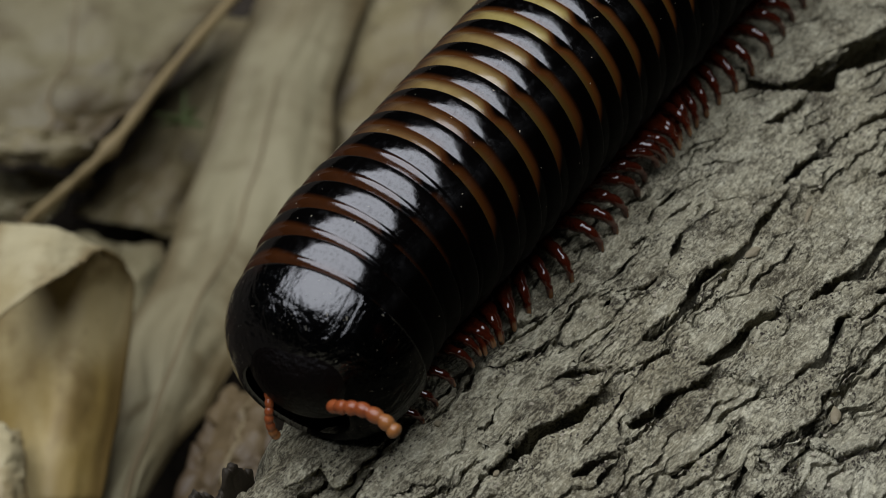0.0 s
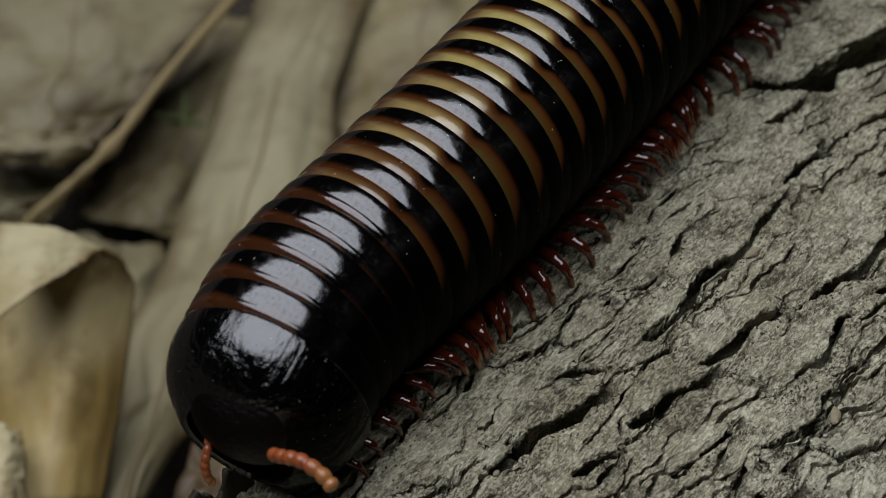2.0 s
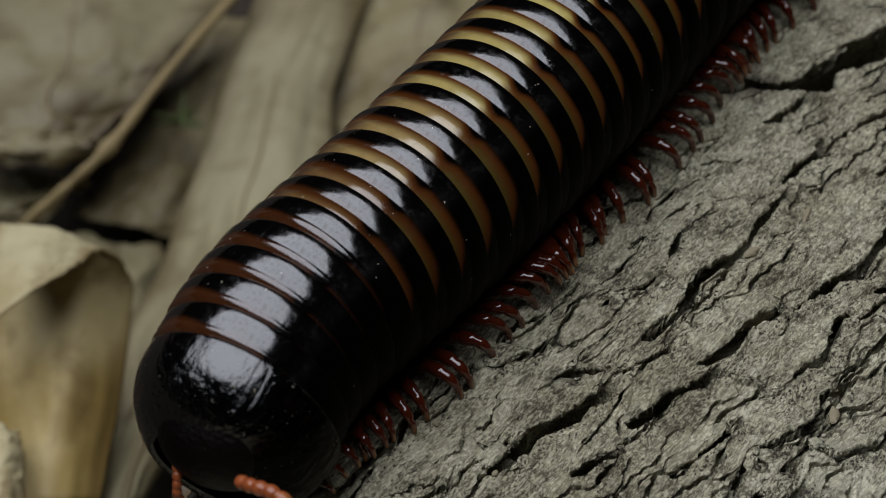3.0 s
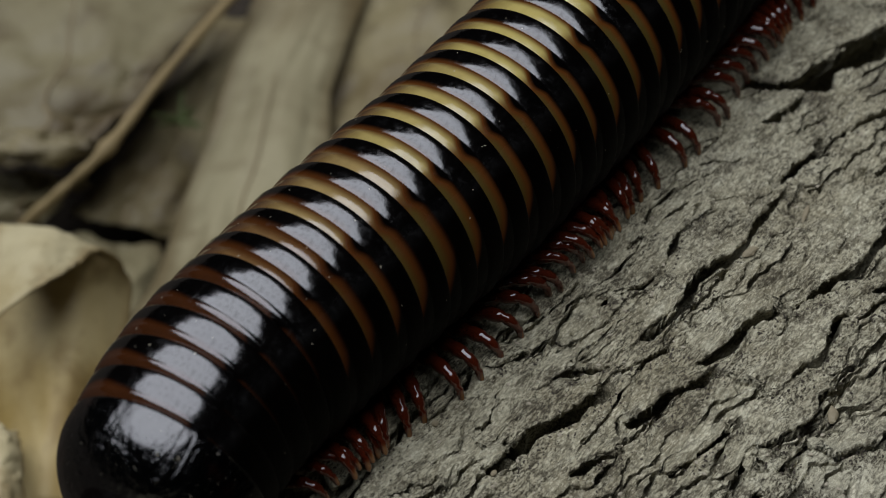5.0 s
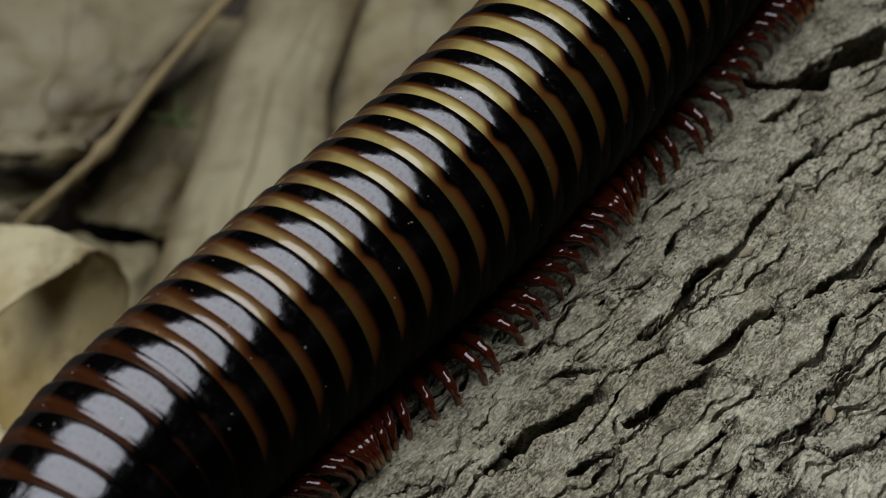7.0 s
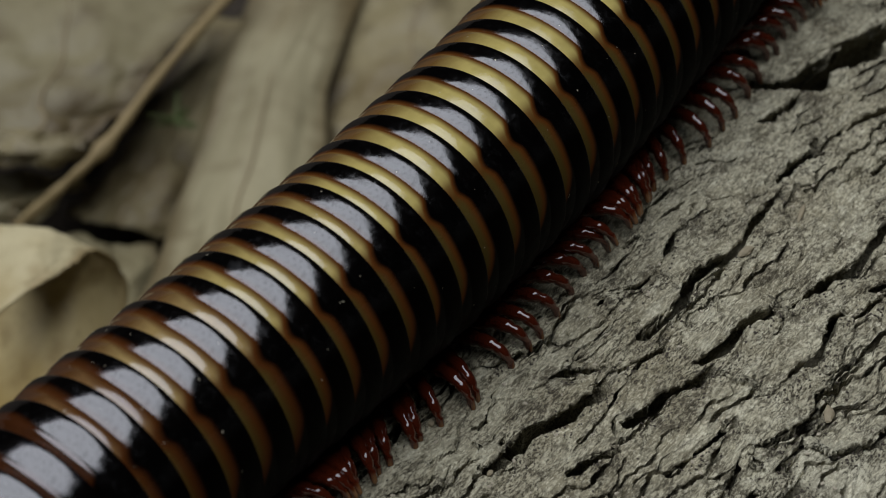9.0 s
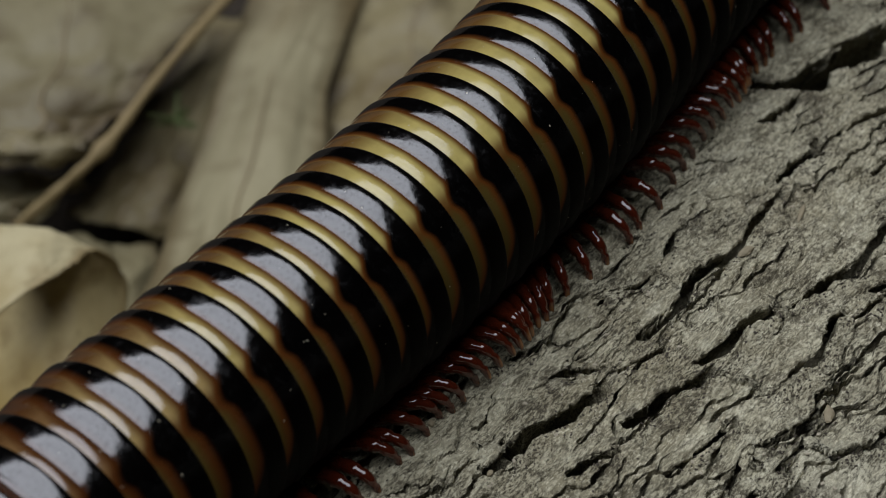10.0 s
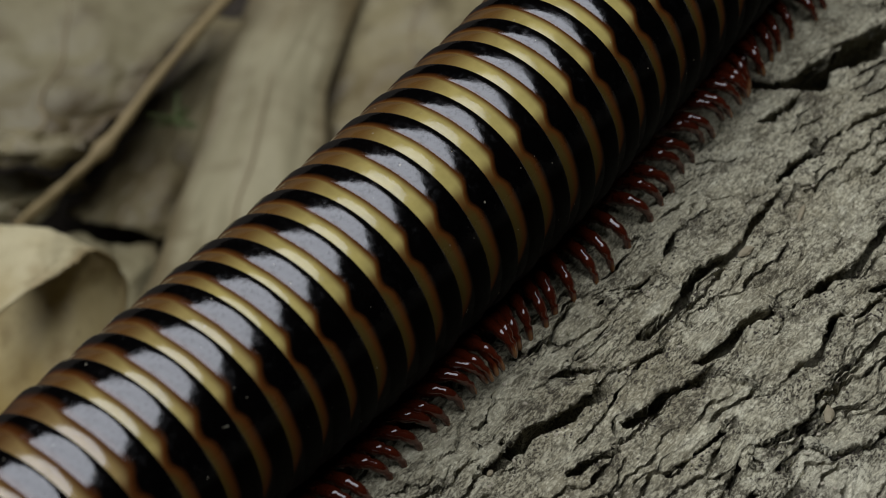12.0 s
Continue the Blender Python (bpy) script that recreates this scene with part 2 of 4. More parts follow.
def soil_material():
    m = Nodes("soil_dark", 0.95)
    v = m.coords()
    n, f = m.noise(v, 60, 6, 0.65), m.noise(v, 500, 5, 0.6)
    c = m.mix(n, (0.010, 0.007, 0.004), (0.032, 0.023, 0.013))
    m.color(m.mix(m.smooth(f, 0.6, 0.75, 0, 0.6), c, (0.06, 0.045, 0.026)))
    m.bump(f, 0.002, 0.9)
    return m.mat


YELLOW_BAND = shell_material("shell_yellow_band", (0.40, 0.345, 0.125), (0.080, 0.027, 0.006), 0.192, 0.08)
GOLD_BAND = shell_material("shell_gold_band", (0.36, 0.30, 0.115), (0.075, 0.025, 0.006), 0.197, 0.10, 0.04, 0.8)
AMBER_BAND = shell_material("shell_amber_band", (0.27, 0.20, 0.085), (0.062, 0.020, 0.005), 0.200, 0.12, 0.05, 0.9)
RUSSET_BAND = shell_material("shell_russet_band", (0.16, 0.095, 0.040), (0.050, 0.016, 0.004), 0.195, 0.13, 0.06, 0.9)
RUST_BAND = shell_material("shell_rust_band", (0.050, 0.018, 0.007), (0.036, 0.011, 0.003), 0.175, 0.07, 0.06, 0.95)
SHIELD = collum_material()
HEAD = head_material()
LEG = leg_material()
ANTENNA = antenna_material()
BARK_GREY = bark_material()
LEAF_PALE = leaf_material("leaf_pale", (0.185, 0.167, 0.100), (0.105, 0.086, 0.043), (0.058, 0.037, 0.012))
LEAF_BUFF = leaf_material("leaf_buff", (0.46, 0.42, 0.28), (0.28, 0.22, 0.095), (0.17, 0.11, 0.035))
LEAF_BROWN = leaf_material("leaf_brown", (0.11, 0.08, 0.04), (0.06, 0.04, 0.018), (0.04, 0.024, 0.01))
LEAF_LIGHT = leaf_material("leaf_light", (0.27, 0.25, 0.165), (0.165, 0.14, 0.08), (0.085, 0.06, 0.022))
LEAF_YELLOW = leaf_material("leaf_yellow", (0.45, 0.38, 0.21), (0.27, 0.195, 0.06), (0.13, 0.08, 0.02))
LEAF_STAINED = leaf_material("leaf_stained", (0.20, 0.175, 0.10), (0.105, 0.078, 0.032), (0.032, 0.02, 0.007))
SOIL = soil_material()


def plain_material(name, a, b, scale, rough=0.7, relief=0.0002):
    m = Nodes(name, rough)
    v = m.coords()
    n = m.noise(v, scale, 5, 0.6)
    m.color(m.mix(n, a, b))
    m.bump(n, relief, 0.7)
    return m.mat


TWIG = plain_material("twig_tan", (0.27, 0.215, 0.11), (0.17, 0.125, 0.058), 160)
RIB = plain_material("leaf_rib", (0.22, 0.185, 0.11), (0.13, 0.10, 0.055), 200)
WOOD = plain_material("wood_end", (0.30, 0.22, 0.13), (0.19, 0.13, 0.07), 120)
MOSS = plain_material("moss_green", (0.06, 0.085, 0.02), (0.035, 0.05, 0.012), 900, 0.8)
PORE = plain_material("pore_brown", (0.05, 0.022, 0.008), (0.025, 0.01, 0.004), 1500, 0.4)
CRUMB = plain_material("crumb_brown", (0.04, 0.03, 0.017), (0.016, 0.012, 0.007), 1500)
CHIP = plain_material("chip_tan", (0.27, 0.24, 0.17), (0.15, 0.13, 0.09), 1500)
GRIT = plain_material("grit_pale", (0.42, 0.40, 0.34), (0.22, 0.20, 0.16), 1500)


# ---- mesh helpers ----
def link_mesh(name, data, material, parent=None, label=""):
    ob = new(name, data)
    if material is not None and not data.materials:
        data.materials.append(material)
    if parent is not None:
        ob.parent = parent
    if label:
        ob["label"] = label
    return ob


def grid_mesh(name, points, close_u=False, close_v=False, smooth=True, uv=True):
    """A mesh from an array rows x columns x 3, in metres."""
    r, c, _ = points.shape
    iu = np.arange(r if close_u else r - 1)
    iv = np.arange(c if close_v else c - 1)
    a, b = np.meshgrid(iu, iv, indexing="ij")
    a2, b2 = (a + 1) % r, (b + 1) % c
    quads = np.stack([a * c + b, a2 * c + b, a2 * c + b2, a * c + b2], -1).reshape(-1, 4)
    me = bpy.data.meshes.new(name)
    me.vertices.add(r * c)
    me.vertices.foreach_set("co", points.reshape(-1).astype(np.float32))
    me.loops.add(quads.size)
    me.loops.foreach_set("vertex_index", quads.reshape(-1).astype(np.int32))
    me.polygons.add(len(quads))
    me.polygons.foreach_set("loop_start", np.arange(0, quads.size, 4, dtype=np.int32))
    if uv:
        u = np.stack([quads % c / max(c - 1, 1), quads // c / max(r - 1, 1)], -1).reshape(-1)
        me.uv_layers.new(name="uv").data.foreach_set("uv", u.astype(np.float32))
    me.update()
    me.validate()
    me.polygons.foreach_set("use_smooth", np.full(len(quads), smooth))
    return me


def lathe(name, profile, segments=96):
    """Turns (x, radius) pairs round the x axis; x and radius in radii of the animal."""
    p = np.array(profile)
    th = np.linspace(0, 2 * np.pi, segments, endpoint=False)
    pts = np.stack([np.repeat(p[:, :1], segments, 1), p[:, 1:] * np.sin(th), p[:, 1:] * np.cos(th)], -1)
    return grid_mesh(name, pts * U, close_v=True)


def tube(name, path, radii, sides=10, caps=True):
    """A round tube through points in metres."""
    pts = [Vector(p) for p in path]
    rows = []
    n = len(pts)
    for i, p in enumerate(pts):
        t = (pts[min(i + 1, n - 1)] - pts[max(i - 1, 0)]).normalized()
        side = t.cross(UP if abs(t.z) < 0.9 else Vector((1, 0, 0))).normalized()
        up = side.cross(t)
        rows.append([p + (side * math.cos(a) + up * math.sin(a)) * radii[i] for a in np.linspace(0, 2 * math.pi, sides, endpoint=False)])
    rows = [[pts[0]] * sides] + rows + [[pts[-1]] * sides] if caps else rows
    return grid_mesh(name, np.array([[tuple(v) for v in r] for r in rows]), close_v=True)


def curve_points(ctrl, n):
    """Catmull-Rom through control points (array k x d), n samples."""
    c = np.asarray(ctrl, float)
    c = np.vstack([2 * c[0] - c[1], c, 2 * c[-1] - c[-2]])
    out = []
    for u in np.linspace(0, len(c) - 3 - 1e-9, n):
        i = int(u)
        f = u - i
        p0, p1, p2, p3 = c[i:i + 4]
        out.append(0.5 * (2 * p1 + (p2 - p0) * f + (2 * p0 - 5 * p1 + 4 * p2 - p3) * f * f + (3 * p1 - p0 - 3 * p2 + p3) * f ** 3))
    return np.array(out)


# gradient noise on arrays
_perm = np.random.RandomState(7).permutation(512)
_grad = np.stack([np.cos(np.linspace(0, 2 * np.pi, 512, endpoint=False)), np.sin(np.linspace(0, 2 * np.pi, 512, endpoint=False))], -1)[np.random.RandomState(8).permutation(512)]


def gnoise(x, y, seed=0):
    x, y = np.asarray(x) + seed * 17.31, np.asarray(y) + seed * 9.77
    xi, yi = np.floor(x).astype(int), np.floor(y).astype(int)
    xf, yf = x - xi, y - yi
    u, v = xf ** 3 * (xf * (xf * 6 - 15) + 10), yf ** 3 * (yf * (yf * 6 - 15) + 10)

    def g(ix, iy, fx, fy):
        k = _perm[(_perm[ix & 511] + iy) & 511]
        return _grad[k, 0] * fx + _grad[k, 1] * fy

    a = g(xi, yi, xf, yf) * (1 - u) + g(xi + 1, yi, xf - 1, yf) * u
    b = g(xi, yi + 1, xf, yf - 1) * (1 - u) + g(xi + 1, yi + 1, xf - 1, yf - 1) * u
    return (a * (1 - v) + b * v) * 1.5


def fbm(x, y, octaves, seed=0, gain=0.5):
    out, amp = 0, 1.0
    for i in range(octaves):
        out = out + gnoise(x * 2 ** i, y * 2 ** i, seed + i) * amp
        amp *= gain
    return out


def sstep(a, b, x):
    t = np.clip((x - a) / (b - a), 0, 1)
    return t * t * (3 - 2 * t)


# ---- ground ----
def build_ground():
    n = 160
    k = np.linspace(-1, 1, n)
    g = np.sign(k) * (np.abs(k) * 0.25 + np.abs(k) ** 7 * 60)
    x, y = np.meshgrid(g, g, indexing="ij")
    near = np.exp(-(x * x + y * y) / 0.2)
    z = (fbm(x * 60, y * 60, 4, 3) * 0.0035 + fbm(x * 14, y * 14, 2, 5) * 0.004) * near - 0.004
    ob = link_mesh("ground", grid_mesh("ground", np.stack([x, y, z], -1)), SOIL)
    tagged(ob, "dark brown forest soil under dry leaves", "soil", kind="structure")


# ---- the log ----
LINES = [  # points along the log and across it, half width
    ([(4.16, 2.06), (3.63, 2.08), (3.18, 2.16), (2.80, 2.07), (2.43, 2.04), (2.00, 2.10), (1.71, 2.04), (1.32, 2.05), (1.10, 2.03), (0.86, 1.79)], 0.050),
    ([(0.83, 2.11), (0.63, 2.11), (0.34, 2.07), (0.17, 2.03), (0.02, 1.92), (-0.24, 1.89)], 0.075),
    ([(0.90, 1.76), (0.67, 1.69), (0.45, 1.68), (0.22, 1.71), (0.01, 1.76)], 0.050),
    ([(-0.30, 1.87), (-0.45, 1.86), (-0.61, 1.83)], 0.060),
    ([(5.07, 1.95), (4.78, 1.99), (4.52, 1.96), (4.23, 1.95)], 0.050),
    ([(2.65, 3.04), (2.67, 2.85), (2.53, 2.78), (2.27, 2.73), (1.96, 2.71), (1.71, 2.66), (1.50, 2.61)], 0.045),
    ([(1.63, 2.77), (1.37, 2.74), (1.19, 2.65), (0.99, 2.60), (0.72, 2.56), (0.55, 2.51)], 0.050),
    ([(0.25, 2.67), (-0.00, 2.54), (-0.28, 2.43)], 0.040),
    ([(4.70, 3.13), (4.28, 3.15), (3.80, 3.19), (3.49, 3.17), (3.22, 3.07), (2.96, 3.02), (2.73, 2.98)], 0.045),
]
LINES += [
    ([(3.76, 3.62), (3.58, 3.52), (3.35, 3.41), (3.13, 3.39), (2.87, 3.37), (2.62, 3.40), (2.35, 3.50), (2.05, 3.42), (1.83, 3.42), (1.64, 3.38)], 0.042),
    ([(1.64, 3.38), (1.63, 3.25), (1.67, 3.09)], 0.025),
    ([(2.08, 3.81), (1.89, 3.74), (1.68, 3.83), (1.46, 3.80), (1.31, 3.75), (1.16, 3.71), (0.91, 3.60), (0.60, 3.61)], 0.050),
    ([(2.12, 4.47), (1.86, 4.42), (1.64, 4.38), (1.47, 4.25), (1.34, 4.18), (1.38, 4.03)], 0.035),
    ([(1.08, 3.27), (0.92, 3.24), (0.70, 3.21), (0.51, 3.17), (0.31, 3.12)], 0.025),
    ([(7.56, 1.80), (7.09, 1.68), (6.84, 1.62), (6.27, 1.45), (5.84, 1.43), (5.62, 1.19), (5.56, 0.85)], 0.150),
]
LINES += [
    ([(5.69, 1.45), (5.32, 1.43), (4.95, 1.31)], 0.030),
    ([(6.15, 2.39), (5.93, 2.29), (5.68, 2.17), (5.41, 2.12)], 0.030),
    ([(3.44, 1.46), (3.24, 1.53), (2.98, 1.53), (2.61, 1.63), (2.27, 1.68), (2.00, 1.60), (1.71, 1.41)], 0.030),
    ([(2.98, 1.37), (2.67, 1.30), (2.47, 1.23)], 0.020),
    ([(1.04, 3.88), (0.91, 3.86), (0.70, 3.75)], 0.030),
    ([(0.90, 4.07), (0.78, 4.07), (0.58, 4.05)], 0.050),
    ([(1.62, 2.28), (1.28, 2.18), (1.04, 2.10)], 0.030),
    ([(0.36, 1.06), (0.43, 1.20), (0.59, 1.24), (0.76, 1.29)], 0.022),
    ([(3.44, 3.60), (3.18, 3.56), (3.00, 3.51)], 0.030),
    ([(-0.31, 0.88), (-0.64, 0.90), (-0.97, 0.94), (-1.29, 0.94), (-1.57, 0.91)], 0.050),
    ([(-0.91, 0.62), (-1.19, 0.58), (-1.55, 0.64), (-1.85, 0.54)], 0.020),
]
CRACKS = [(pts, w, 7.0 * w + 0.08, 0.02 + 0.9 * w) for pts, w in LINES]     # and depth, height of the lip


def small_cracks(count):
    """Short fissures that wander along the grain, some of them branching across it."""
    rng = random.Random(21)
    out = []
    for i in range(count):
        s, l = rng.uniform(-2.0, 7.5), rng.uniform(0.6, 5.0)
        n = rng.randint(3, 8)
        step = rng.uniform(0.10, 0.30)
        pts = [(s, l)]
        for _ in range(n):
            s += step * rng.uniform(0.6, 1.3)
            l += rng.uniform(-0.07, 0.07) + (0.12 if rng.random() < 0.12 else 0.0)
            pts.append((s, l))
        w = rng.choice((0.008, 0.010, 0.012, 0.015, 0.020))
        out.append((pts, w, w * 8 + 0.04, 0.0))
    return out


SMALL_CRACKS = small_cracks(190)


def bark_height(s, l):
    """Height of the bark, in radii, over places along and across the log."""
    ws = s + 0.20 * gnoise(s * 0.8, l * 1.3, 1)
    wl = l + 0.10 * gnoise(s * 0.9, l * 1.6, 2)
    h = 0.07 * gnoise(ws * 0.28, wl * 0.7, 3)
    cut, under = np.zeros(s.shape), np.zeros(s.shape)
    # plates that end in small cliffs with a groove at their foot
    for f, g, amp, seed in ((0.36, 1.4, 0.045, 4), (0.7, 3.4, 0.014, 5), (1.3, 8.0, 0.006, 6), (2.4, 17.0, 0.004, 7)):
        q = (fbm(ws * f, wl * g + s * 0.12 * g, 3, seed, 0.4) + 0.04 * gnoise(s * 7, l * 9, seed + 20) + 0.02 * gnoise(s * 21, l * 26, seed + 25)) * 2.2
        fl = np.floor(q)
        fr = q - fl
        keep = sstep(0.0, 0.25, gnoise(s * 0.9 * f + 3, l * g * 0.5, seed + 50))
        h = h + amp * 0.6 * (fl + sstep(0.0, 0.035, fr) * 0.8 + fr * 0.2)
        cut = cut + amp * 0.9 * keep * np.exp(-((1 - fr) / 0.035) ** 2)
    # thin fissures along the grain
    for f, g, depth, w, seed in ((0.6, 4.2, 0.16, 0.011, 8), (1.1, 8.5, 0.13, 0.011, 9), (1.8, 14.0, 0.08, 0.012, 22), (3.4, 24.0, 0.03, 0.02, 10)):
        q = np.abs(gnoise(ws * f, wl * g, seed) + 0.22 * gnoise(s * f * 5, l * g * 2, seed + 30))
        mask = sstep(0.05, 0.3, gnoise(s * f * 0.8, l * g * 0.3, seed + 40))
        cut = cut + depth * np.exp(-(q / w) ** 2) * mask
    h = h + 0.006 * fbm(s * 2.0, l * 7, 3, 11) + 0.004 * fbm(s * 6, l * 22, 3, 12) + 0.0016 * fbm(s * 22, l * 46, 2, 13)
    # the main cracks
    rag_s = s + 0.05 * gnoise(s * 4, l * 4, 14) + 0.02 * gnoise(s * 13, l * 13, 15)
    rag_l = l + 0.06 * gnoise(s * 3, l * 3, 16) + 0.022 * gnoise(s * 11, l * 14, 17)
    for pts, w, depth, lip in CRACKS + SMALL_CRACKS:
        reach = 0.9 if lip > 0 else 0.25
        a, b = np.array(pts).min(0) - reach, np.array(pts).max(0) + reach
        here = (s > a[0]) & (s < b[0]) & (l > a[1]) & (l < b[1])
        if not here.any():
            continue
        px, py = rag_s[here], rag_l[here]
        best, sign, along = np.full(px.shape, 9.0), np.zeros(px.shape), np.zeros(px.shape)
        for i, ((s0, l0), (s1, l1)) in enumerate(zip(pts[:-1], pts[1:])):
            ds, dl = s1 - s0, l1 - l0
            k = np.clip(((px - s0) * ds + (py - l0) * dl) / (ds * ds + dl * dl), 0, 1)
            ex, ey = px - s0 - k * ds, py - l0 - k * dl
            d = np.hypot(ex, ey)
            near = d < best
            best = np.where(near, d, best)
            sign = np.where(near, np.sign(ex * dl - ey * ds) * (1 if ds < 0 else -1), sign)
            along = np.where(near, (i + k) / (len(pts) - 1), along)
        width = 0.95 * w * (0.75 + 0.25 * np.sin(np.pi * np.clip(along, 0.04, 0.96))) * (1 + 0.7 * gnoise(s[here] * 2.5, l[here] * 2.5, 18))
        width = np.maximum(width, 0.006)
        deep = 1.5 * depth * (1 - sstep(0.85, 1.04, best / width)) * sstep(0.0, 0.06, np.minimum(along, 1 - along) + 0.02)
        cut[here] = np.maximum(cut[here], deep)
        under[here] = np.maximum(under[here], deep * np.clip(0.5 - 0.5 * sign * best / width, 0, 1))
        if lip > 0:
            h[here] += 0.5 * lip * np.exp(-best / 0.35) * np.where(sign < 0, sstep(0.8, 1.6, best / width), 0.0) * np.sin(np.pi * np.clip(along, 0.02, 0.98))
    return h, cut, under


def build_log():
    s = np.concatenate([np.linspace(-30, -3.8, 60, endpoint=False), np.linspace(-3.8, 8.8, 1100, endpoint=False), np.linspace(8.8, 45, 80)])
    l = np.concatenate([np.linspace(-1.6, -0.7, 40, endpoint=False), np.linspace(-0.7, 5.1, 560, endpoint=False), np.linspace(5.1, 15.6, 60)])
    S, L = np.meshgrid(s, l, indexing="ij")
    h, cut, under = bark_height(S, L)
    raw = h
    edge = np.interp(S, [-6, -2.4, -1.6, -0.6, 1.5, 8], [0.16, 0.13, 0.09, -0.33, -1.1, -1.3])
    edge = edge + 0.10 * gnoise(S * 2.2, L * 0, 31) + 0.05 * gnoise(S * 7, L * 0, 32) + 0.03 * gnoise(S * 19, L * 0.5, 33)
    cut = cut * sstep(0.02, 0.45, L - edge)
    h = h - h[80:1100, 100:500].mean() - cut
    rim = np.interp(S, [-3.0, -1.9, -1.0, -0.35, 0.1, 0.45], [1.45, 1.12, 0.95, 0.75, 0.52, -0.6])
    rim = rim + 0.06 * gnoise(S * 3, L * 2, 35) + 0.025 * gnoise(S * 10, L * 10, 36)
    h = h - 0.24 * sstep(-0.02, 0.03, rim - L)
    over = np.maximum(edge - L, 0)
    z = BARK + h * (1 - 0.5 * sstep(0, 0.6, over)) - 1.6 * over - 5.0 * over ** 2 - 0.02 * np.maximum(L - 3, 0) ** 2 - 0.09 * np.maximum(L - 6, 0) ** 2
    z = np.maximum(z, -LIFT - 1)
    # cracks run in under the plate on their upper side
    lean = L - 0.7 * under * sstep(0.02, 0.45, L - edge)
    pts = (S[..., None] * np.array(ALONG) + lean[..., None] * np.array(SIDE) + (z + LIFT)[..., None] * np.array(UP)) * U
    log = tagged(new("log"), "weathered fallen log with cracked flaking bark", "log")
    bark = link_mesh("bark", grid_mesh("bark", pts, uv=False), BARK_GREY, log, "grey-brown fissured bark")
    # the round underside that carries the bark down to the soil
    base = z[:, 0]
    k = np.linspace(0, 1, 16)
    low = np.stack([np.broadcast_to(s[:, None], (len(s), 16)), -1.6 - 0.6 * np.sin(k * math.pi * 0.5)[None] + 2.0 * k[None] ** 3 + 0 * s[:, None],
                    base[:, None] * (1 - k[None]) + (-LIFT - 0.5) * k[None]], -1)[::6]
    pts = (low[..., :1] * np.array(ALONG) + low[..., 1:2] * np.array(SIDE) + (low[..., 2:] + LIFT) * np.array(UP)) * U
    link_mesh("underside", grid_mesh("underside", pts), BARK_GREY, log)
    # sawn ends
    for i in (0, -1):
        rim = [(l[j], z[i, j]) for j in range(len(l) - 1, -1, -9)] + [(low[i, j, 1], low[i, j, 2]) for j in range(16)]
        bm = bmesh.new()
        bm.faces.new([bm.verts.new(at(s[i], a, b)) for a, b in rim])
        bmesh.ops.triangulate(bm, faces=bm.faces[:])
        me = bpy.data.meshes.new("sawn_end")
        bm.to_mesh(me)
        bm.free()
        link_mesh("sawn_end", me, WOOD, log, "pale brown end grain")
    offset = raw[80:1100, 100:500].mean()
    for pts, w, depth, lip in CRACKS:
        if len(pts) > 2:
            bark_plate(log, pts, 0.14 + 4.0 * w, 0.01 + 0.35 * lip, offset, 1.1 * w)
    return offset


def bark_plate(log, crack, width, lift, offset, back):
    """A loose plate of bark whose ragged free edge stands out over a crack."""
    n, m = 40 * len(crack), 36
    line = curve_points(crack, n)
    u, v = np.meshgrid(np.linspace(0, 1, n), np.linspace(0, 1, m), indexing="ij")
    key = crack[0][0] * 3.1 + crack[0][1]
    run = np.concatenate([[0], np.cumsum(np.hypot(*np.diff(line, axis=0).T))])[:, None]
    rag = 0.07 * gnoise(run * 1.7, run * 0 + key, 61) + 0.035 * gnoise(run * 6, run * 0 + key, 62) + 0.013 * gnoise(run * 11, run * 0 + key, 63) + 0.004 * gnoise(run * 31, run * 0 + key, 64)
    end = np.sin(np.pi * np.clip(u, 0.0, 1.0)) ** 0.45
    across = width * (1 + 0.5 * gnoise(run * 1.1, run * 0 + key, 65)) * end
    s = line[:, :1] + 0 * v + 0.05 * gnoise(u * 6, v * 2, 66) * (1 - v)
    l = line[:, 1:] + 0.45 * rag * end - back - across * (1 - v)
    h, _, _ = bark_height(s, l)
    tilt = lift * (0.7 + 0.6 * gnoise(run * 0.9, run * 0 + key, 67)) * v ** 1.6 * end
    fine = 0.010 * fbm(s * 4, l * 16, 4, 68) + 0.005 * fbm(s * 20, l * 40, 2, 69)
    z = BARK + (h - offset) * (1 - 0.5 * v) + tilt + fine - 0.03 * (1 - v) ** 4 - 0.03 * (1 - end)
    pts = (s[..., None] * np.array(ALONG) + l[..., None] * np.array(SIDE) + (z + LIFT)[..., None] * np.array(UP)) * U
    ob = link_mesh("bark_plate", grid_mesh("bark_plate", pts, uv=False), BARK_GREY, log)
    sol = ob.modifiers.new("thickness", "SOLIDIFY")
    sol.thickness, sol.offset = 0.045 * U, -1


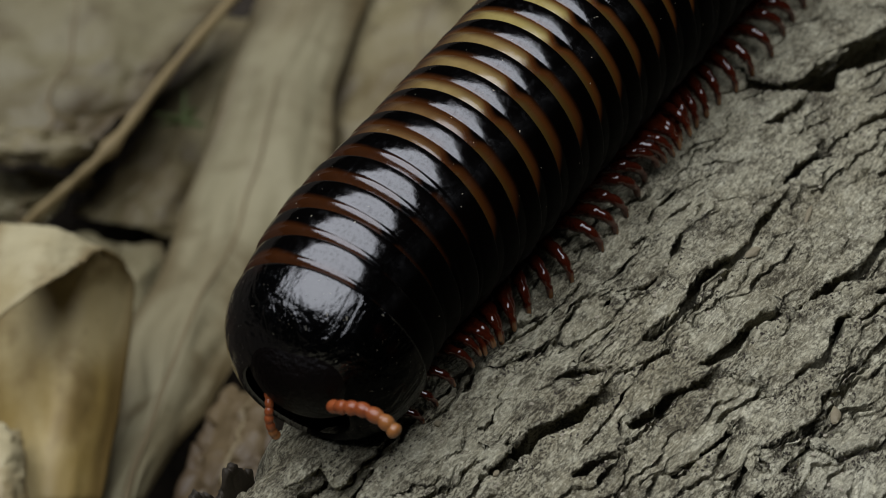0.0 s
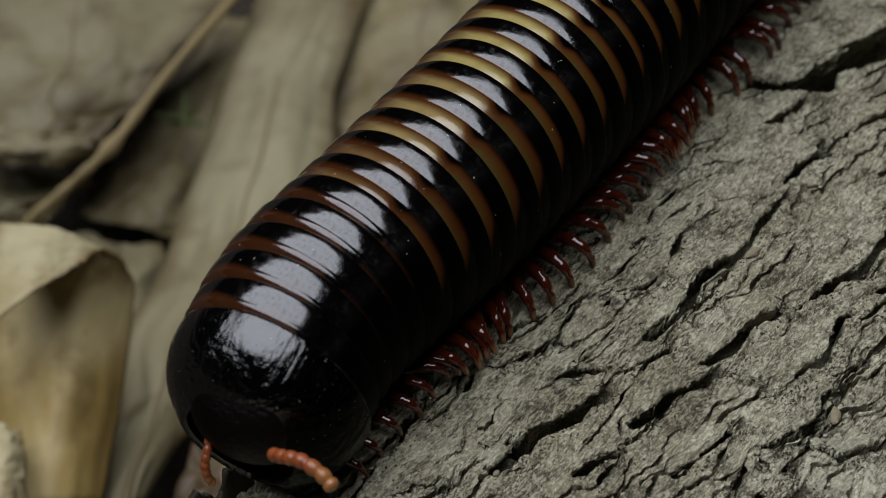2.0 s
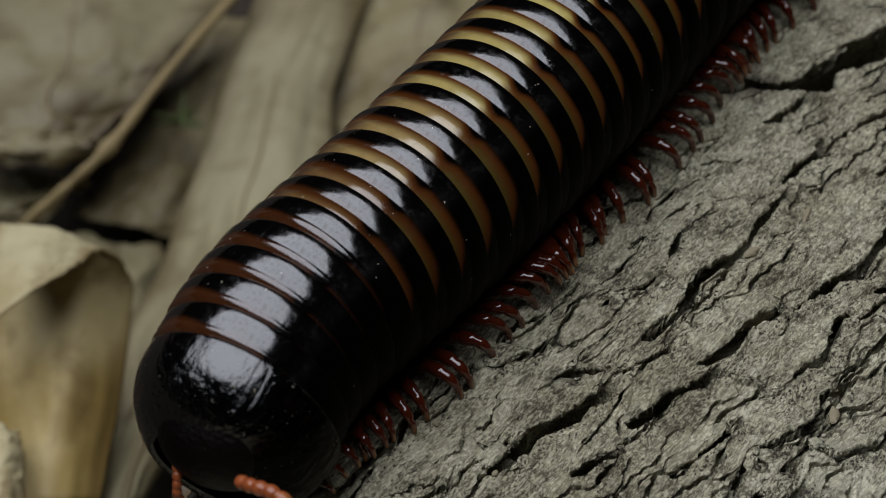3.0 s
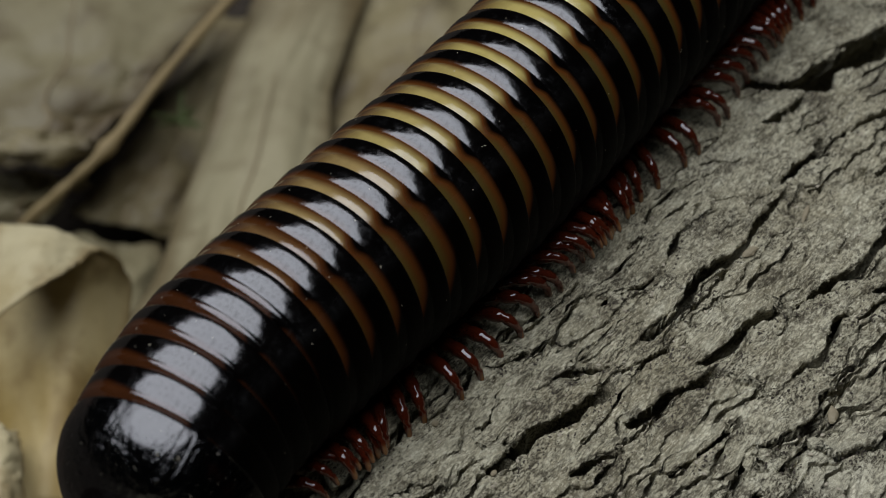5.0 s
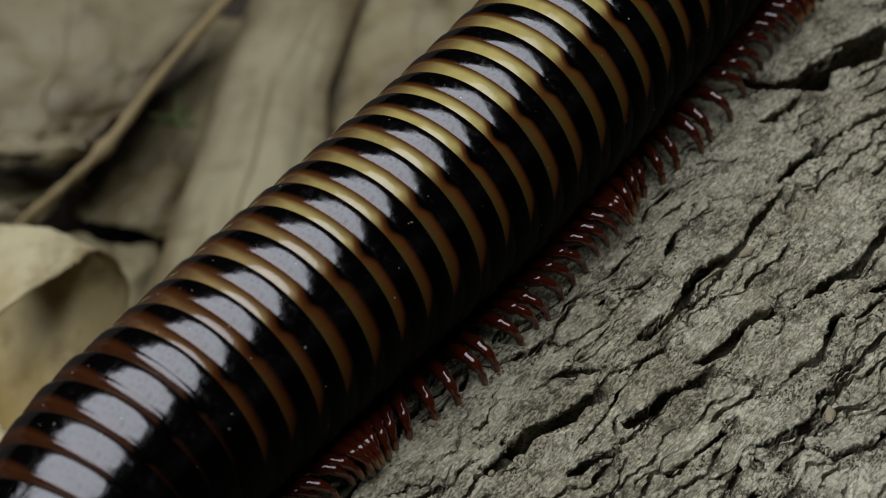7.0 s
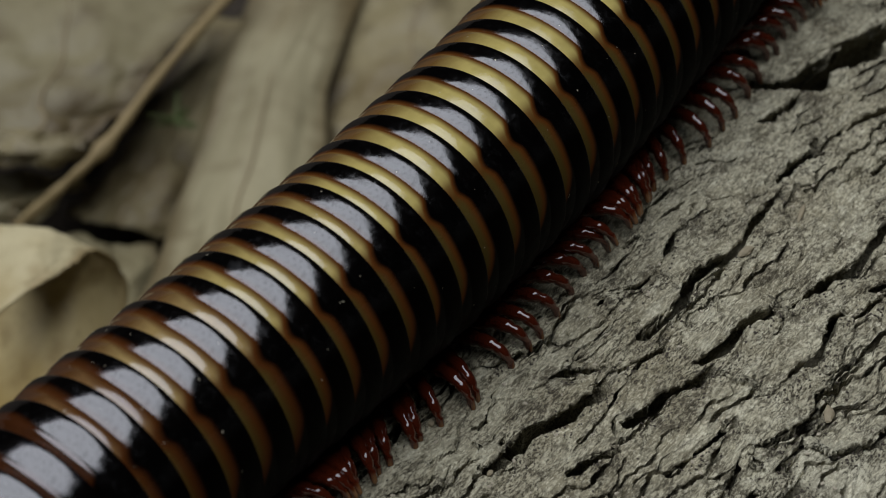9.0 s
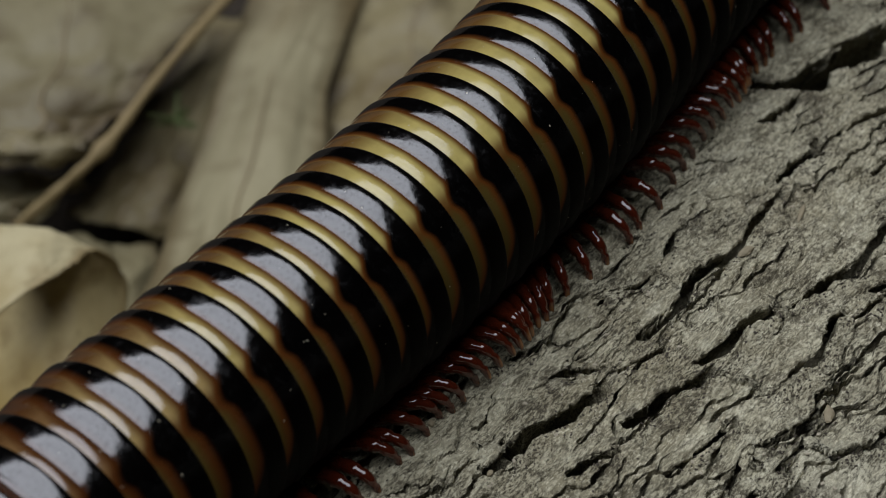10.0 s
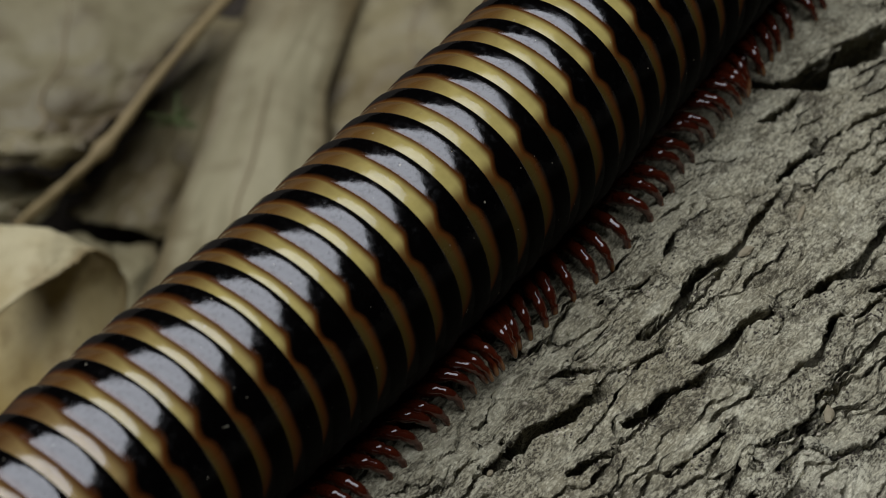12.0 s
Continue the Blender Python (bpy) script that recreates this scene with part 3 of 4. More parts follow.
# ---- leaves ----
def leaf(net, material, label, seed, thick=0.03, ribbed=True, crumple=1.0):
    """A dry leaf: a bent, slightly crumpled sheet spanned over a few control points (along, across, height)."""
    net = np.array(net, float)
    rows = np.stack([curve_points(net[:, j], 60) for j in range(net.shape[1])], 1)
    full = np.stack([curve_points(rows[i], 40) for i in range(60)], 0)
    u, v = np.meshgrid(np.linspace(0, 1, 60), np.linspace(0, 1, 40), indexing="ij")
    full[..., 2] += crumple * 0.16 * fbm(u * 3, v * 3, 3, seed)
    full[..., 0] += crumple * 0.13 * fbm(u * 5, v * 3, 2, seed + 5)
    full[..., 1] += crumple * 0.13 * fbm(u * 5, v * 3, 2, seed + 9)
    pts = (full[..., :1] * np.array(ALONG) + full[..., 1:2] * np.array(SIDE) + (full[..., 2:] + LIFT) * np.array(UP)) * U
    mid = pts.reshape(-1, 3).mean(0)
    ob = link_mesh("dry_leaf", grid_mesh("dry_leaf", pts - mid), material)
    ob.location = mid
    sol = ob.modifiers.new("thickness", "SOLIDIFY")
    sol.thickness = thick * U
    tagged(ob, label, "leaf", "fallen leaves")
    if not ribbed:
        return ob
    rib = pts[:, 20] - mid + np.array([0, 0, 0.02 * U])
    link_mesh("midrib", tube("midrib", [Vector(p) for p in rib], [0.05 * U * (1.1 - 0.8 * i / 59) for i in range(60)], 8), RIB, ob)
    return ob


def build_leaves():
    curled = leaf([[(-0.28, -6.34, -7.70), (0.04, -5.36, -7.20), (0.67, -5.13, -7.70)],
          [(0.96, -7.62, -7.70), (1.24, -6.24, -6.90), (2.26, -6.21, -7.60)],
          [(1.79, -8.30, -7.40), (2.24, -7.07, -6.70), (3.45, -7.09, -7.30)],
          [(2.45, -8.22, -6.90), (2.80, -7.28, -6.30), (3.48, -7.18, -6.70)],
          [(2.60, -8.79, -6.30), (2.77, -7.71, -5.90), (3.12, -7.15, -6.20)]],
         LEAF_YELLOW, "curled yellow-brown dry leaf with a rolled pale edge", 40, ribbed=False, crumple=0.25)
    flap = leaf([[(2.60, -8.77, -6.25), (2.77, -7.70, -5.85), (3.10, -7.12, -6.15)],
          [(1.55, -7.69, -5.70), (2.11, -7.21, -5.60), (2.76, -7.01, -5.95)],
          [(0.61, -6.78, -5.50), (1.47, -6.70, -5.45), (2.39, -6.85, -5.75)]],
         LEAF_BUFF, "pale rolled-over edge", 44, ribbed=False, crumple=0.25)
    flap.name, flap.parent, flap.location = "rolled_edge", curled, flap.location - curled.location
    for key in ("category", "group"):
        del flap[key]
    leaf([[(1.03, -5.76, -8.60), (1.12, -5.29, -8.30), (1.53, -5.38, -8.70)],
          [(2.62, -6.72, -8.80), (2.65, -6.06, -8.40), (3.14, -5.90, -8.90)],
          [(4.07, -8.02, -9.20), (4.20, -7.01, -8.70), (5.10, -6.43, -9.20)],
          [(6.18, -9.21, -9.80), (6.48, -8.20, -9.40), (7.69, -7.28, -9.80)],
          [(8.45, -10.53, -10.10), (8.64, -9.48, -9.70), (9.72, -8.76, -10.20)],
          [(11.02, -11.94, -10.20), (11.21, -11.03, -9.90), (12.04, -10.50, -10.30)],
          [(14.05, -13.58, -10.40), (14.31, -12.52, -10.10), (15.32, -12.10, -10.50)]],
         LEAF_LIGHT, "long pale grey-buff dry leaf lying beside the log", 50, crumple=0.8)
    leaf([[(10.04, -9.24, -10.80), (11.00, -8.37, -10.50), (12.72, -7.93, -10.80)],
          [(12.66, -11.02, -10.80), (13.24, -9.70, -10.30), (15.09, -9.00, -10.60)],
          [(15.78, -12.75, -10.90), (16.07, -11.17, -10.40), (17.46, -10.01, -10.70)]],
         LEAF_STAINED, "faded dry leaf with brown stains", 70)
    leaf([[(5.70, -13.40, -9.40), (6.27, -12.08, -9.00), (7.07, -11.40, -9.30)],
          [(6.99, -14.70, -9.20), (7.82, -12.98, -8.80), (9.04, -11.79, -9.20)],
          [(9.49, -17.36, -9.40), (10.58, -14.93, -9.00), (12.55, -12.92, -9.40)]],
         LEAF_PALE, "broad grey-buff dry leaf along a twig", 80)
    leaf([[(5.29, -12.90, -9.10), (5.86, -11.78, -8.90), (6.59, -11.27, -9.10)],
          [(5.40, -12.97, -8.90), (5.91, -11.77, -8.60), (6.63, -11.15, -8.90)],
          [(5.80, -13.44, -9.10), (6.33, -12.22, -8.80), (6.97, -11.32, -9.10)]],
         LEAF_STAINED, "narrow folded yellow-brown dry leaf", 85, ribbed=False)
    leaf([[(4.72, -12.60, -10.40), (5.32, -11.88, -10.20), (6.16, -11.91, -10.40)],
          [(5.26, -13.12, -10.20), (5.78, -11.96, -9.90), (6.62, -11.87, -10.20)],
          [(6.10, -14.05, -10.40), (6.68, -12.58, -10.20), (7.25, -12.07, -10.50)]],
         LEAF_PALE, "small pale dry leaf tucked under a twig", 90)
    leaf([[(6.65, -12.02, -10.90), (6.89, -11.04, -10.70), (7.63, -10.10, -11.00)],
          [(8.03, -12.41, -10.90), (8.21, -11.34, -10.60), (8.80, -10.61, -10.90)],
          [(9.79, -13.10, -11.00), (9.89, -12.08, -10.70), (10.58, -11.50, -11.00)],
          [(12.66, -14.01, -11.10), (12.69, -13.30, -10.80), (13.50, -12.88, -11.10)]],
         LEAF_STAINED, "brown stained leaf in a gap of the litter", 120)
    leaf([[(1.05, -7.13, -9.60), (1.36, -6.42, -9.40), (1.81, -6.25, -9.70)],
          [(3.46, -9.36, -10.00), (3.78, -8.44, -9.70), (4.35, -8.16, -10.00)],
          [(5.01, -10.69, -10.30), (5.39, -9.66, -10.00), (5.98, -9.16, -10.30)],
          [(5.96, -11.55, -10.60), (6.28, -10.67, -10.30), (6.91, -10.18, -10.60)]],
         LEAF_PALE, "pale dry leaf half hidden under a curled leaf", 60)
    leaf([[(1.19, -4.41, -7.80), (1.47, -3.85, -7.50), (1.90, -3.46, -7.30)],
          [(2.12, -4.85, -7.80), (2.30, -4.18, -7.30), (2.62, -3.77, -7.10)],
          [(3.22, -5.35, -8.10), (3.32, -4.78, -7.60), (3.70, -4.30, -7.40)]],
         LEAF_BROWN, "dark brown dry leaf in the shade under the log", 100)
    leaf([[(-0.95, -5.49, -6.50), (-0.80, -5.07, -6.30), (-0.47, -5.06, -6.60)],
          [(-0.41, -6.04, -6.50), (-0.32, -5.54, -6.20), (0.09, -5.66, -6.60)],
          [(0.24, -6.78, -6.80), (0.20, -6.22, -6.50), (0.46, -6.24, -6.90)]],
         LEAF_BUFF, "pale dry leaf tip on a curled leaf", 110, ribbed=False, crumple=0.3)


def build_twig():
    path = curve_points([(11.00, -11.56, -8.30), (8.45, -11.00, -8.30), (6.56, -10.54, -8.40), (5.77, -10.84, -8.90), (5.19, -11.37, -9.60)], 40)
    pts = [at(*p) for p in path]
    rad = [0.085 * U * (1 + 0.12 * math.sin(i * 1.3) + 0.1 * math.sin(i * 0.4) + 0.5 * math.exp(-((i - 20) / 1.5) ** 2)) for i in range(40)]
    tagged(link_mesh("twig", tube("twig", pts, rad, 12), TWIG), "thin tan twig lying across dry leaves", "twig")


# ---- debris ----
def bark_top(s, l):
    """Height of the bark surface at one place."""
    h, cut, _ = bark_height(np.array([[s]]), np.array([[l]]))
    return float(h[0, 0] - cut[0, 0])


def rough_stone(size, seed):
    bm = bmesh.new()
    bmesh.ops.create_icosphere(bm, subdivisions=2, radius=1.0)
    for v in bm.verts:
        k = 1 + 0.35 * noise.noise(v.co * 1.3 + Vector((seed * 3.7, seed, 0)))
        v.co = Vector((v.co.x * size[0] * k, v.co.y * size[1] * k, v.co.z * size[2] * k)) * U
    me = bpy.data.meshes.new("chip")
    bm.to_mesh(me)
    bm.free()
    return me


def build_debris(offset):
    turn = math.degrees(math.atan2(ALONG.y, ALONG.x))
    for i, (s, l, size, label) in enumerate([
            (3.10, 2.25, (0.10, 0.045, 0.03), "small pale bark chip lying on the bark"),
            (-0.50, 1.14, (0.035, 0.03, 0.025), "tiny tan crumb lying on the bark"),
            (-0.65, 1.89, (0.035, 0.028, 0.02), "tiny white grit grain on the bark"),
            (3.93, 2.40, (0.13, 0.03, 0.025), "thin pale bark splinter lying on the bark"),
            (1.72, 3.92, (0.12, 0.05, 0.03), "brown bark flake beside a crack")]):
        ob = link_mesh("bark_chip", rough_stone(size, i + 1), CHIP)
        ob.matrix_world = Matrix.Translation(at(s, l, BARK + bark_top(s, l) - offset + size[2] * 0.55)) @ pose(0, 0, 0, 0, 0, turn + 10 * i - 15)
        tagged(ob, label, "bark chip", "loose bark chips")
    # loose grains in the hollows of the bark
    rng = random.Random(5)
    spots = [(rng.uniform(-1.5, 7.0), rng.uniform(0.5, 4.6)) for _ in range(420)]
    s, l = np.array([[p[0] for p in spots]]), np.array([[p[1] for p in spots]])
    h, cut, _ = bark_height(s, l)
    bm = bmesh.new()
    for i, (a, b) in enumerate(spots):
        r = rng.choice((0.007, 0.009, 0.012, 0.018)) * U
        m = Matrix.Translation(at(a, b, BARK + float(h[0, i] - cut[0, i]) - offset)) @ Matrix.Rotation(rng.uniform(0, 6), 4, "Z") @ Matrix.Diagonal((1.5, 1, 0.8, 1))
        bmesh.ops.create_icosphere(bm, subdivisions=1, radius=r, matrix=m)
    me = bpy.data.meshes.new("grit")
    bm.to_mesh(me)
    bm.free()
    dark = bmesh.new()
    spots = [(p[0] + rng.gauss(0, 0.03), p[1] + c[1] + abs(rng.gauss(0, 0.09))) for c in CRACKS for p in curve_points(c[0], 14 * len(c[0]))]
    s, l = np.array([[p[0] for p in spots]]), np.array([[p[1] for p in spots]])
    h, cut, _ = bark_height(s, l)
    for i, (a, b) in enumerate(spots):
        r = rng.choice((0.004, 0.006, 0.008, 0.011)) * U
        m = Matrix.Translation(at(a, b, BARK + float(h[0, i] - cut[0, i]) - offset)) @ Matrix.Rotation(rng.uniform(0, 6), 4, "Z") @ Matrix.Diagonal((1.8, 1, 0.7, 1))
        bmesh.ops.create_icosphere(dark, subdivisions=1, radius=r, matrix=m)
    crumbs = bpy.data.meshes.new("crumbs")
    dark.to_mesh(crumbs)
    dark.free()
    tagged(link_mesh("crumbs", crumbs, CRUMB), "dark brown rotten crumbs along the bark cracks", "crumbs", kind="stuff")
    tagged(link_mesh("grit", me, GRIT), "pale fine grit scattered over the bark", "grit", kind="stuff")


TORN = (-2.9, -1.50, -0.16, -0.18)     # from, to along the log, and across it


def build_splinter():
    """A ragged strip of broken bark that stands up beside the rim of the log."""
    n, m = 120, 12
    u, v = np.meshgrid(np.linspace(0, 1, n), np.linspace(0, 1, m), indexing="ij")
    top = 0.50 + 0.70 * gnoise(u * 5, u * 0, 81) + 0.22 * gnoise(u * 15, u * 0, 82) + 0.12 * gnoise(u * 40, u * 0, 83)
    top = np.clip(top, 0.05, 1.2) * np.sin(np.pi * np.clip(u * 0.9 + 0.08, 0, 1)) ** 0.5
    s = TORN[0] + (TORN[1] - TORN[0]) * u + 0.05 * v * top
    l = TORN[2] + (TORN[3] - TORN[2]) * u - 0.10 * v + 0.03 * gnoise(u * 9, v * 3, 84)
    z = -2.1 + 0.90 * v * (0.35 + 0.65 * top) + 0.02 * fbm(u * 20, v * 6, 3, 85)
    pts = (s[..., None] * np.array(ALONG) + l[..., None] * np.array(SIDE) + (z + LIFT)[..., None] * np.array(UP)) * U
    # the dark crumb colour paints in the shade of this backlit strip
    ob = link_mesh("bark_splinter", grid_mesh("bark_splinter", pts, uv=False), CRUMB, bpy.data.objects["log"], "ragged strip of torn bark, its shade put into the dark colour")
    sol = ob.modifiers.new("thickness", "SOLIDIFY")
    sol.thickness, sol.offset = 0.07 * U, 0


def build_moss():
    """A small green sprig in the litter."""
    rng = random.Random(9)
    sprig = tagged(new("moss_sprig"), "small dark green moss sprig between dry leaves", "moss")
    base = at(8.84, -11.27, -9.8)
    sprig.location = base
    for i in range(9):
        d = Vector((rng.uniform(-1, 1), rng.uniform(-1, 1), rng.uniform(0.3, 1.0)))
        pts = [d * (k / 6) * 0.55 * U + UP * (-0.1 * (k / 6) ** 2 * U) for k in range(7)]
        link_mesh("frond", tube("frond", pts, [0.06 * U * (1 - k / 7.5) for k in range(7)], 6), MOSS, sprig)


# ---- the millipede ----
RINGS = 42


def ring_radius(k):
    """Radius of ring k behind the collum."""
    return float(np.interp(k, [-1, 0, 3, 8, 16, 24, 34, RINGS - 4, RINGS], [0.88, 0.91, 0.95, 1.0, 1.05, 1.08, 1.08, 1.0, 0.6]))


def ring_place(k):
    """Distance of ring k behind the collum; the foremost rings are telescoped."""
    return float(np.interp(k, [0, 1, 2, 3, 4, 5, 6, 8, 10, 12, 14, 16, 18, 20, RINGS + 1], [0, 0.26, 0.54, 0.85, 1.17, 1.50, 1.84, 2.57, 3.36, 4.12, 4.88, 5.61, 6.43, 7.28, 7.28 + 0.42 * (RINGS - 19)]))


def ring_mesh(name, tucked):
    """One body ring: a smooth front zone, a fine suture and a slightly swollen hind zone; tucked rings slip far under the one ahead."""
    front = [(-0.10, 0.80), (0.0, 0.86), (0.09, 0.895), (0.13, 0.945), (0.16, 0.968)] if tucked else [(-0.10, 0.82), (-0.06, 0.945), (0.0, 0.958), (0.10, 0.968)]
    prof = front + [(0.185, 0.976), (0.196, 0.971), (0.208, 0.978), (0.28, 0.989),
            (0.34, 0.996), (0.385, 0.999), (0.402, 0.996), (0.410, 0.986), (0.410, 0.965), (0.39, 0.93), (0.34, 0.90)]
    return lathe(name, prof, 112)


def collum_mesh():
    """The smooth shield behind the head: its rear rim is a full ring, its front edge runs in towards the head."""
    n, m = 40, 112
    th = np.linspace(0, 2 * np.pi, m, endpoint=False)
    rows = []
    for i in range(n):
        u = i / (n - 1)
        x = 0.41 - 0.74 * u
        r = 1.0 - 0.03 * u - 0.34 * u ** 2.6 - 0.05 * u ** 10
        drop = -0.13 * u ** 2
        # the flanks are shorter than the back
        sx = 1.0 - 0.10 * (0.5 - 0.5 * np.cos(th)) ** 1.5
        xx = 0.41 - (0.41 - x) * sx
        rows.append(np.stack([xx, r * np.sin(th), r * np.cos(th) + drop], -1))
    rim = np.stack([np.full(m, 0.385), 0.94 * np.sin(th), 0.94 * np.cos(th)], -1)
    inner = rows[-1] * np.array([1, 0.93, 0.93]) + np.array([0.03, 0, 0])
    pts = np.array([rim] + rows + [inner])
    return grid_mesh("collum", pts * U, close_v=True)


def head_mesh():
    """The head capsule, bent down below the collum."""
    n, m = 28, 48
    u = np.linspace(0.0, 1, n)
    th = np.linspace(0, 2 * np.pi, m, endpoint=False)
    rows = []
    for k in u:
        a = k * math.pi
        r = math.sin(a) ** 0.75 if 0 < k < 1 else 0.0
        rows.append(np.stack([np.full(m, -math.cos(a)) * 0.62, r * 0.68 * np.sin(th), r * 0.62 * np.cos(th)], -1))
    pts = np.array(rows)
    tilt = np.array(Matrix.Rotation(radians(52), 3, "Y"))
    pts = pts @ tilt.T + np.array([0.13, -0.05, 0.14])
    return grid_mesh("head", pts * U, close_v=True)


def leg_mesh(side):
    """A jointed leg that arches out from under the ring; side -1 is the animal's own left, seen from above its tail."""
    ctrl = np.array([(0, 0, 0), (0.01, 0.22, 0.04), (0.0, 0.44, 0.10), (-0.01, 0.62, 0.11), (0.0, 0.75, 0.02), (0.01, 0.81, -0.15)])
    path = curve_points(ctrl, 26)
    rad = []
    for i in range(26):
        u = i / 25
        joint = abs(((u * 5) % 1.0) - 0.5) * 2
        rad.append((0.098 * (1 - 0.72 * u ** 1.4) * (1.0 - 0.24 * joint ** 5) if i < 25 else 0.006) * U)
    pts = [Vector((p[0], p[1] * side, p[2])) * U for p in path]
    return tube("leg", pts, rad, 10)


def antenna_mesh(side):
    """A beaded antenna of seven joints."""
    ctrl = np.array([(0, 0, 0), (-0.05, 0.22, 0.08), (-0.06, 0.44, 0.09), (-0.10, 0.66, 0.0), (-0.16, 0.80, -0.13)])
    path = curve_points(ctrl, 64)
    rad = []
    for i in range(64):
        u = i / 63
        bead = abs(math.sin(math.pi * u * 7)) if u < 0.93 else 1.0
        end = math.sqrt(max(0.0, 1 - max(0.0, (u - 0.92) / 0.08) ** 2))
        rad.append((0.050 + 0.010 * u + 0.020 * bead ** 0.7) * U * end + 0.002 * U)
    pts = [Vector((p[0], p[1] * side, p[2])) * U for p in path]
    return tube("antenna", pts, rad, 14)


def build_millipede():
    animal = tagged(new("millipede"), "glossy black millipede with yellow-brown bands crawling on bark", "millipede")
    meshes = {}
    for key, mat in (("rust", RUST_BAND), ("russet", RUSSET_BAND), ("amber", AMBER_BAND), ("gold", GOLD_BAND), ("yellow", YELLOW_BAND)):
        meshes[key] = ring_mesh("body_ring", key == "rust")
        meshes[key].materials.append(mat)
    legs = {side: leg_mesh(side) for side in (-1, 1)}
    for me in legs.values():
        me.materials.append(LEG)
    bm = bmesh.new()
    bmesh.ops.create_uvsphere(bm, u_segments=12, v_segments=8, radius=0.014 * U)
    pore = bpy.data.meshes.new("pore")
    bm.to_mesh(pore)
    bm.free()
    pore.materials.append(PORE)
    rings, feet = [], []
    head = link_mesh("head", head_mesh(), HEAD, animal, "smooth black head bent down")
    head.scale = (0.90,) * 3
    for side in (-1, 1):
        a = link_mesh("antenna", antenna_mesh(side), ANTENNA, head, "orange beaded antenna")
        a.scale = (0.6 if side > 0 else 0.95,) * 3
        rings.append(("antenna", side, a))
    rings.append(("head", -1, head))
    collum = link_mesh("collum", collum_mesh(), SHIELD, animal, "broad smooth black neck shield")
    collum.scale = (0.93, 0.935, 0.935)
    rings.append(("ring", 0, collum))
    for k in range(1, RINGS):
        key = "rust" if k <= 5 else "russet" if k <= 7 else "amber" if k <= 10 else "gold" if k <= 14 else "yellow"
        ring = link_mesh("body_ring", meshes[key], None, animal)
        ring.scale = (1.0,) + (ring_radius(k),) * 2
        rings.append(("ring", k, ring))
        if k > 5:
            dot = link_mesh("pore", pore, None, ring)
            dot.location = (0.165 * U, -0.955 * math.sin(PORE_ANGLE) * U, 0.955 * math.cos(PORE_ANGLE) * U)
        for j in range(2 if k > 3 else 1):
            for side in (-1, 1):
                foot = link_mesh("leg", legs[side], None, ring)
                foot.scale = (0.60 + 0.35 * min(1.0, k / 7),) * 3
                feet.append((k, j, side, foot))
    tail = link_mesh("tail_segment", lathe("tail_segment", [(0.40 * math.sin(a), math.cos(a)) for a in np.linspace(-0.3, 1.55, 16)], 48), SHIELD, animal, "blunt black tail end")
    tail.scale = (1.0, ring_radius(RINGS), ring_radius(RINGS))
    rings.append(("ring", RINGS, tail))
    return animal, rings, feet


# ---- how the animal moves ----
def advance(t):
    """How far the animal has crawled, in radii."""
    return float(np.interp(t, [0, 0.5, 1, 1.5, 2, 2.5, 3, 5, 5.5, 6, 6.5, 7, 9, 9.5, 10, 10.5, 11, 11.5, 12],
                           [0, 0.19, 0.35, 0.56, 0.75, 0.95, 1.15, 2.11, 2.38, 2.63, 2.93, 3.25, 4.38, 4.66, 4.92, 5.23, 5.52, 5.79, 6.05]))


def wave_centre(t):
    return float(np.interp(t, [0, 1.5, 2.5, 3, 5.5, 6.5, 7, 9.5, 10.5, 12], [10.9, 8.2, 6.6, 5.4, 1.5, 0.0, -1.5, -7.2, -9.7, -14.2]))


def wave_length(t):
    return float(np.interp(t, [0, 5.5, 12], [3.5, 3.8, 4.8]))


SWAY_AT = [-4, -2.5, -1, 0, 1, 2, 3, 6]          # places along the log
SWAY = [(0, [0.05, 0.05, 0.05, 0.03, -0.03, -0.13, -0.22, -0.48]),
        (3, [-0.02, -0.02, -0.05, -0.05, -0.06, -0.11, -0.17, -0.45]),
        (6, [-0.02, -0.03, -0.05, -0.04, -0.01, -0.05, -0.10, -0.35]),
        (9, [-0.09, 0.0, 0.06, 0.09, 0.07, 0.03, -0.05, -0.30]),
        (12, [0.0, 0.06, 0.12, 0.10, 0.09, 0.07, -0.02, -0.22])]


def sway(s, t):
    """How far the body's axis lies aside, at a place along the log."""
    return float(np.interp(t, [a for a, _ in SWAY], [np.interp(s, SWAY_AT, row) for _, row in SWAY]))


def roll(t):
    """The body leans over slowly as it crawls."""
    return float(np.interp(t, [0, 3, 6, 9, 12], [-0.13, -0.10, -0.02, 0.10, 0.22]))


START = -1.28      # place of the collum along the log at the beginning


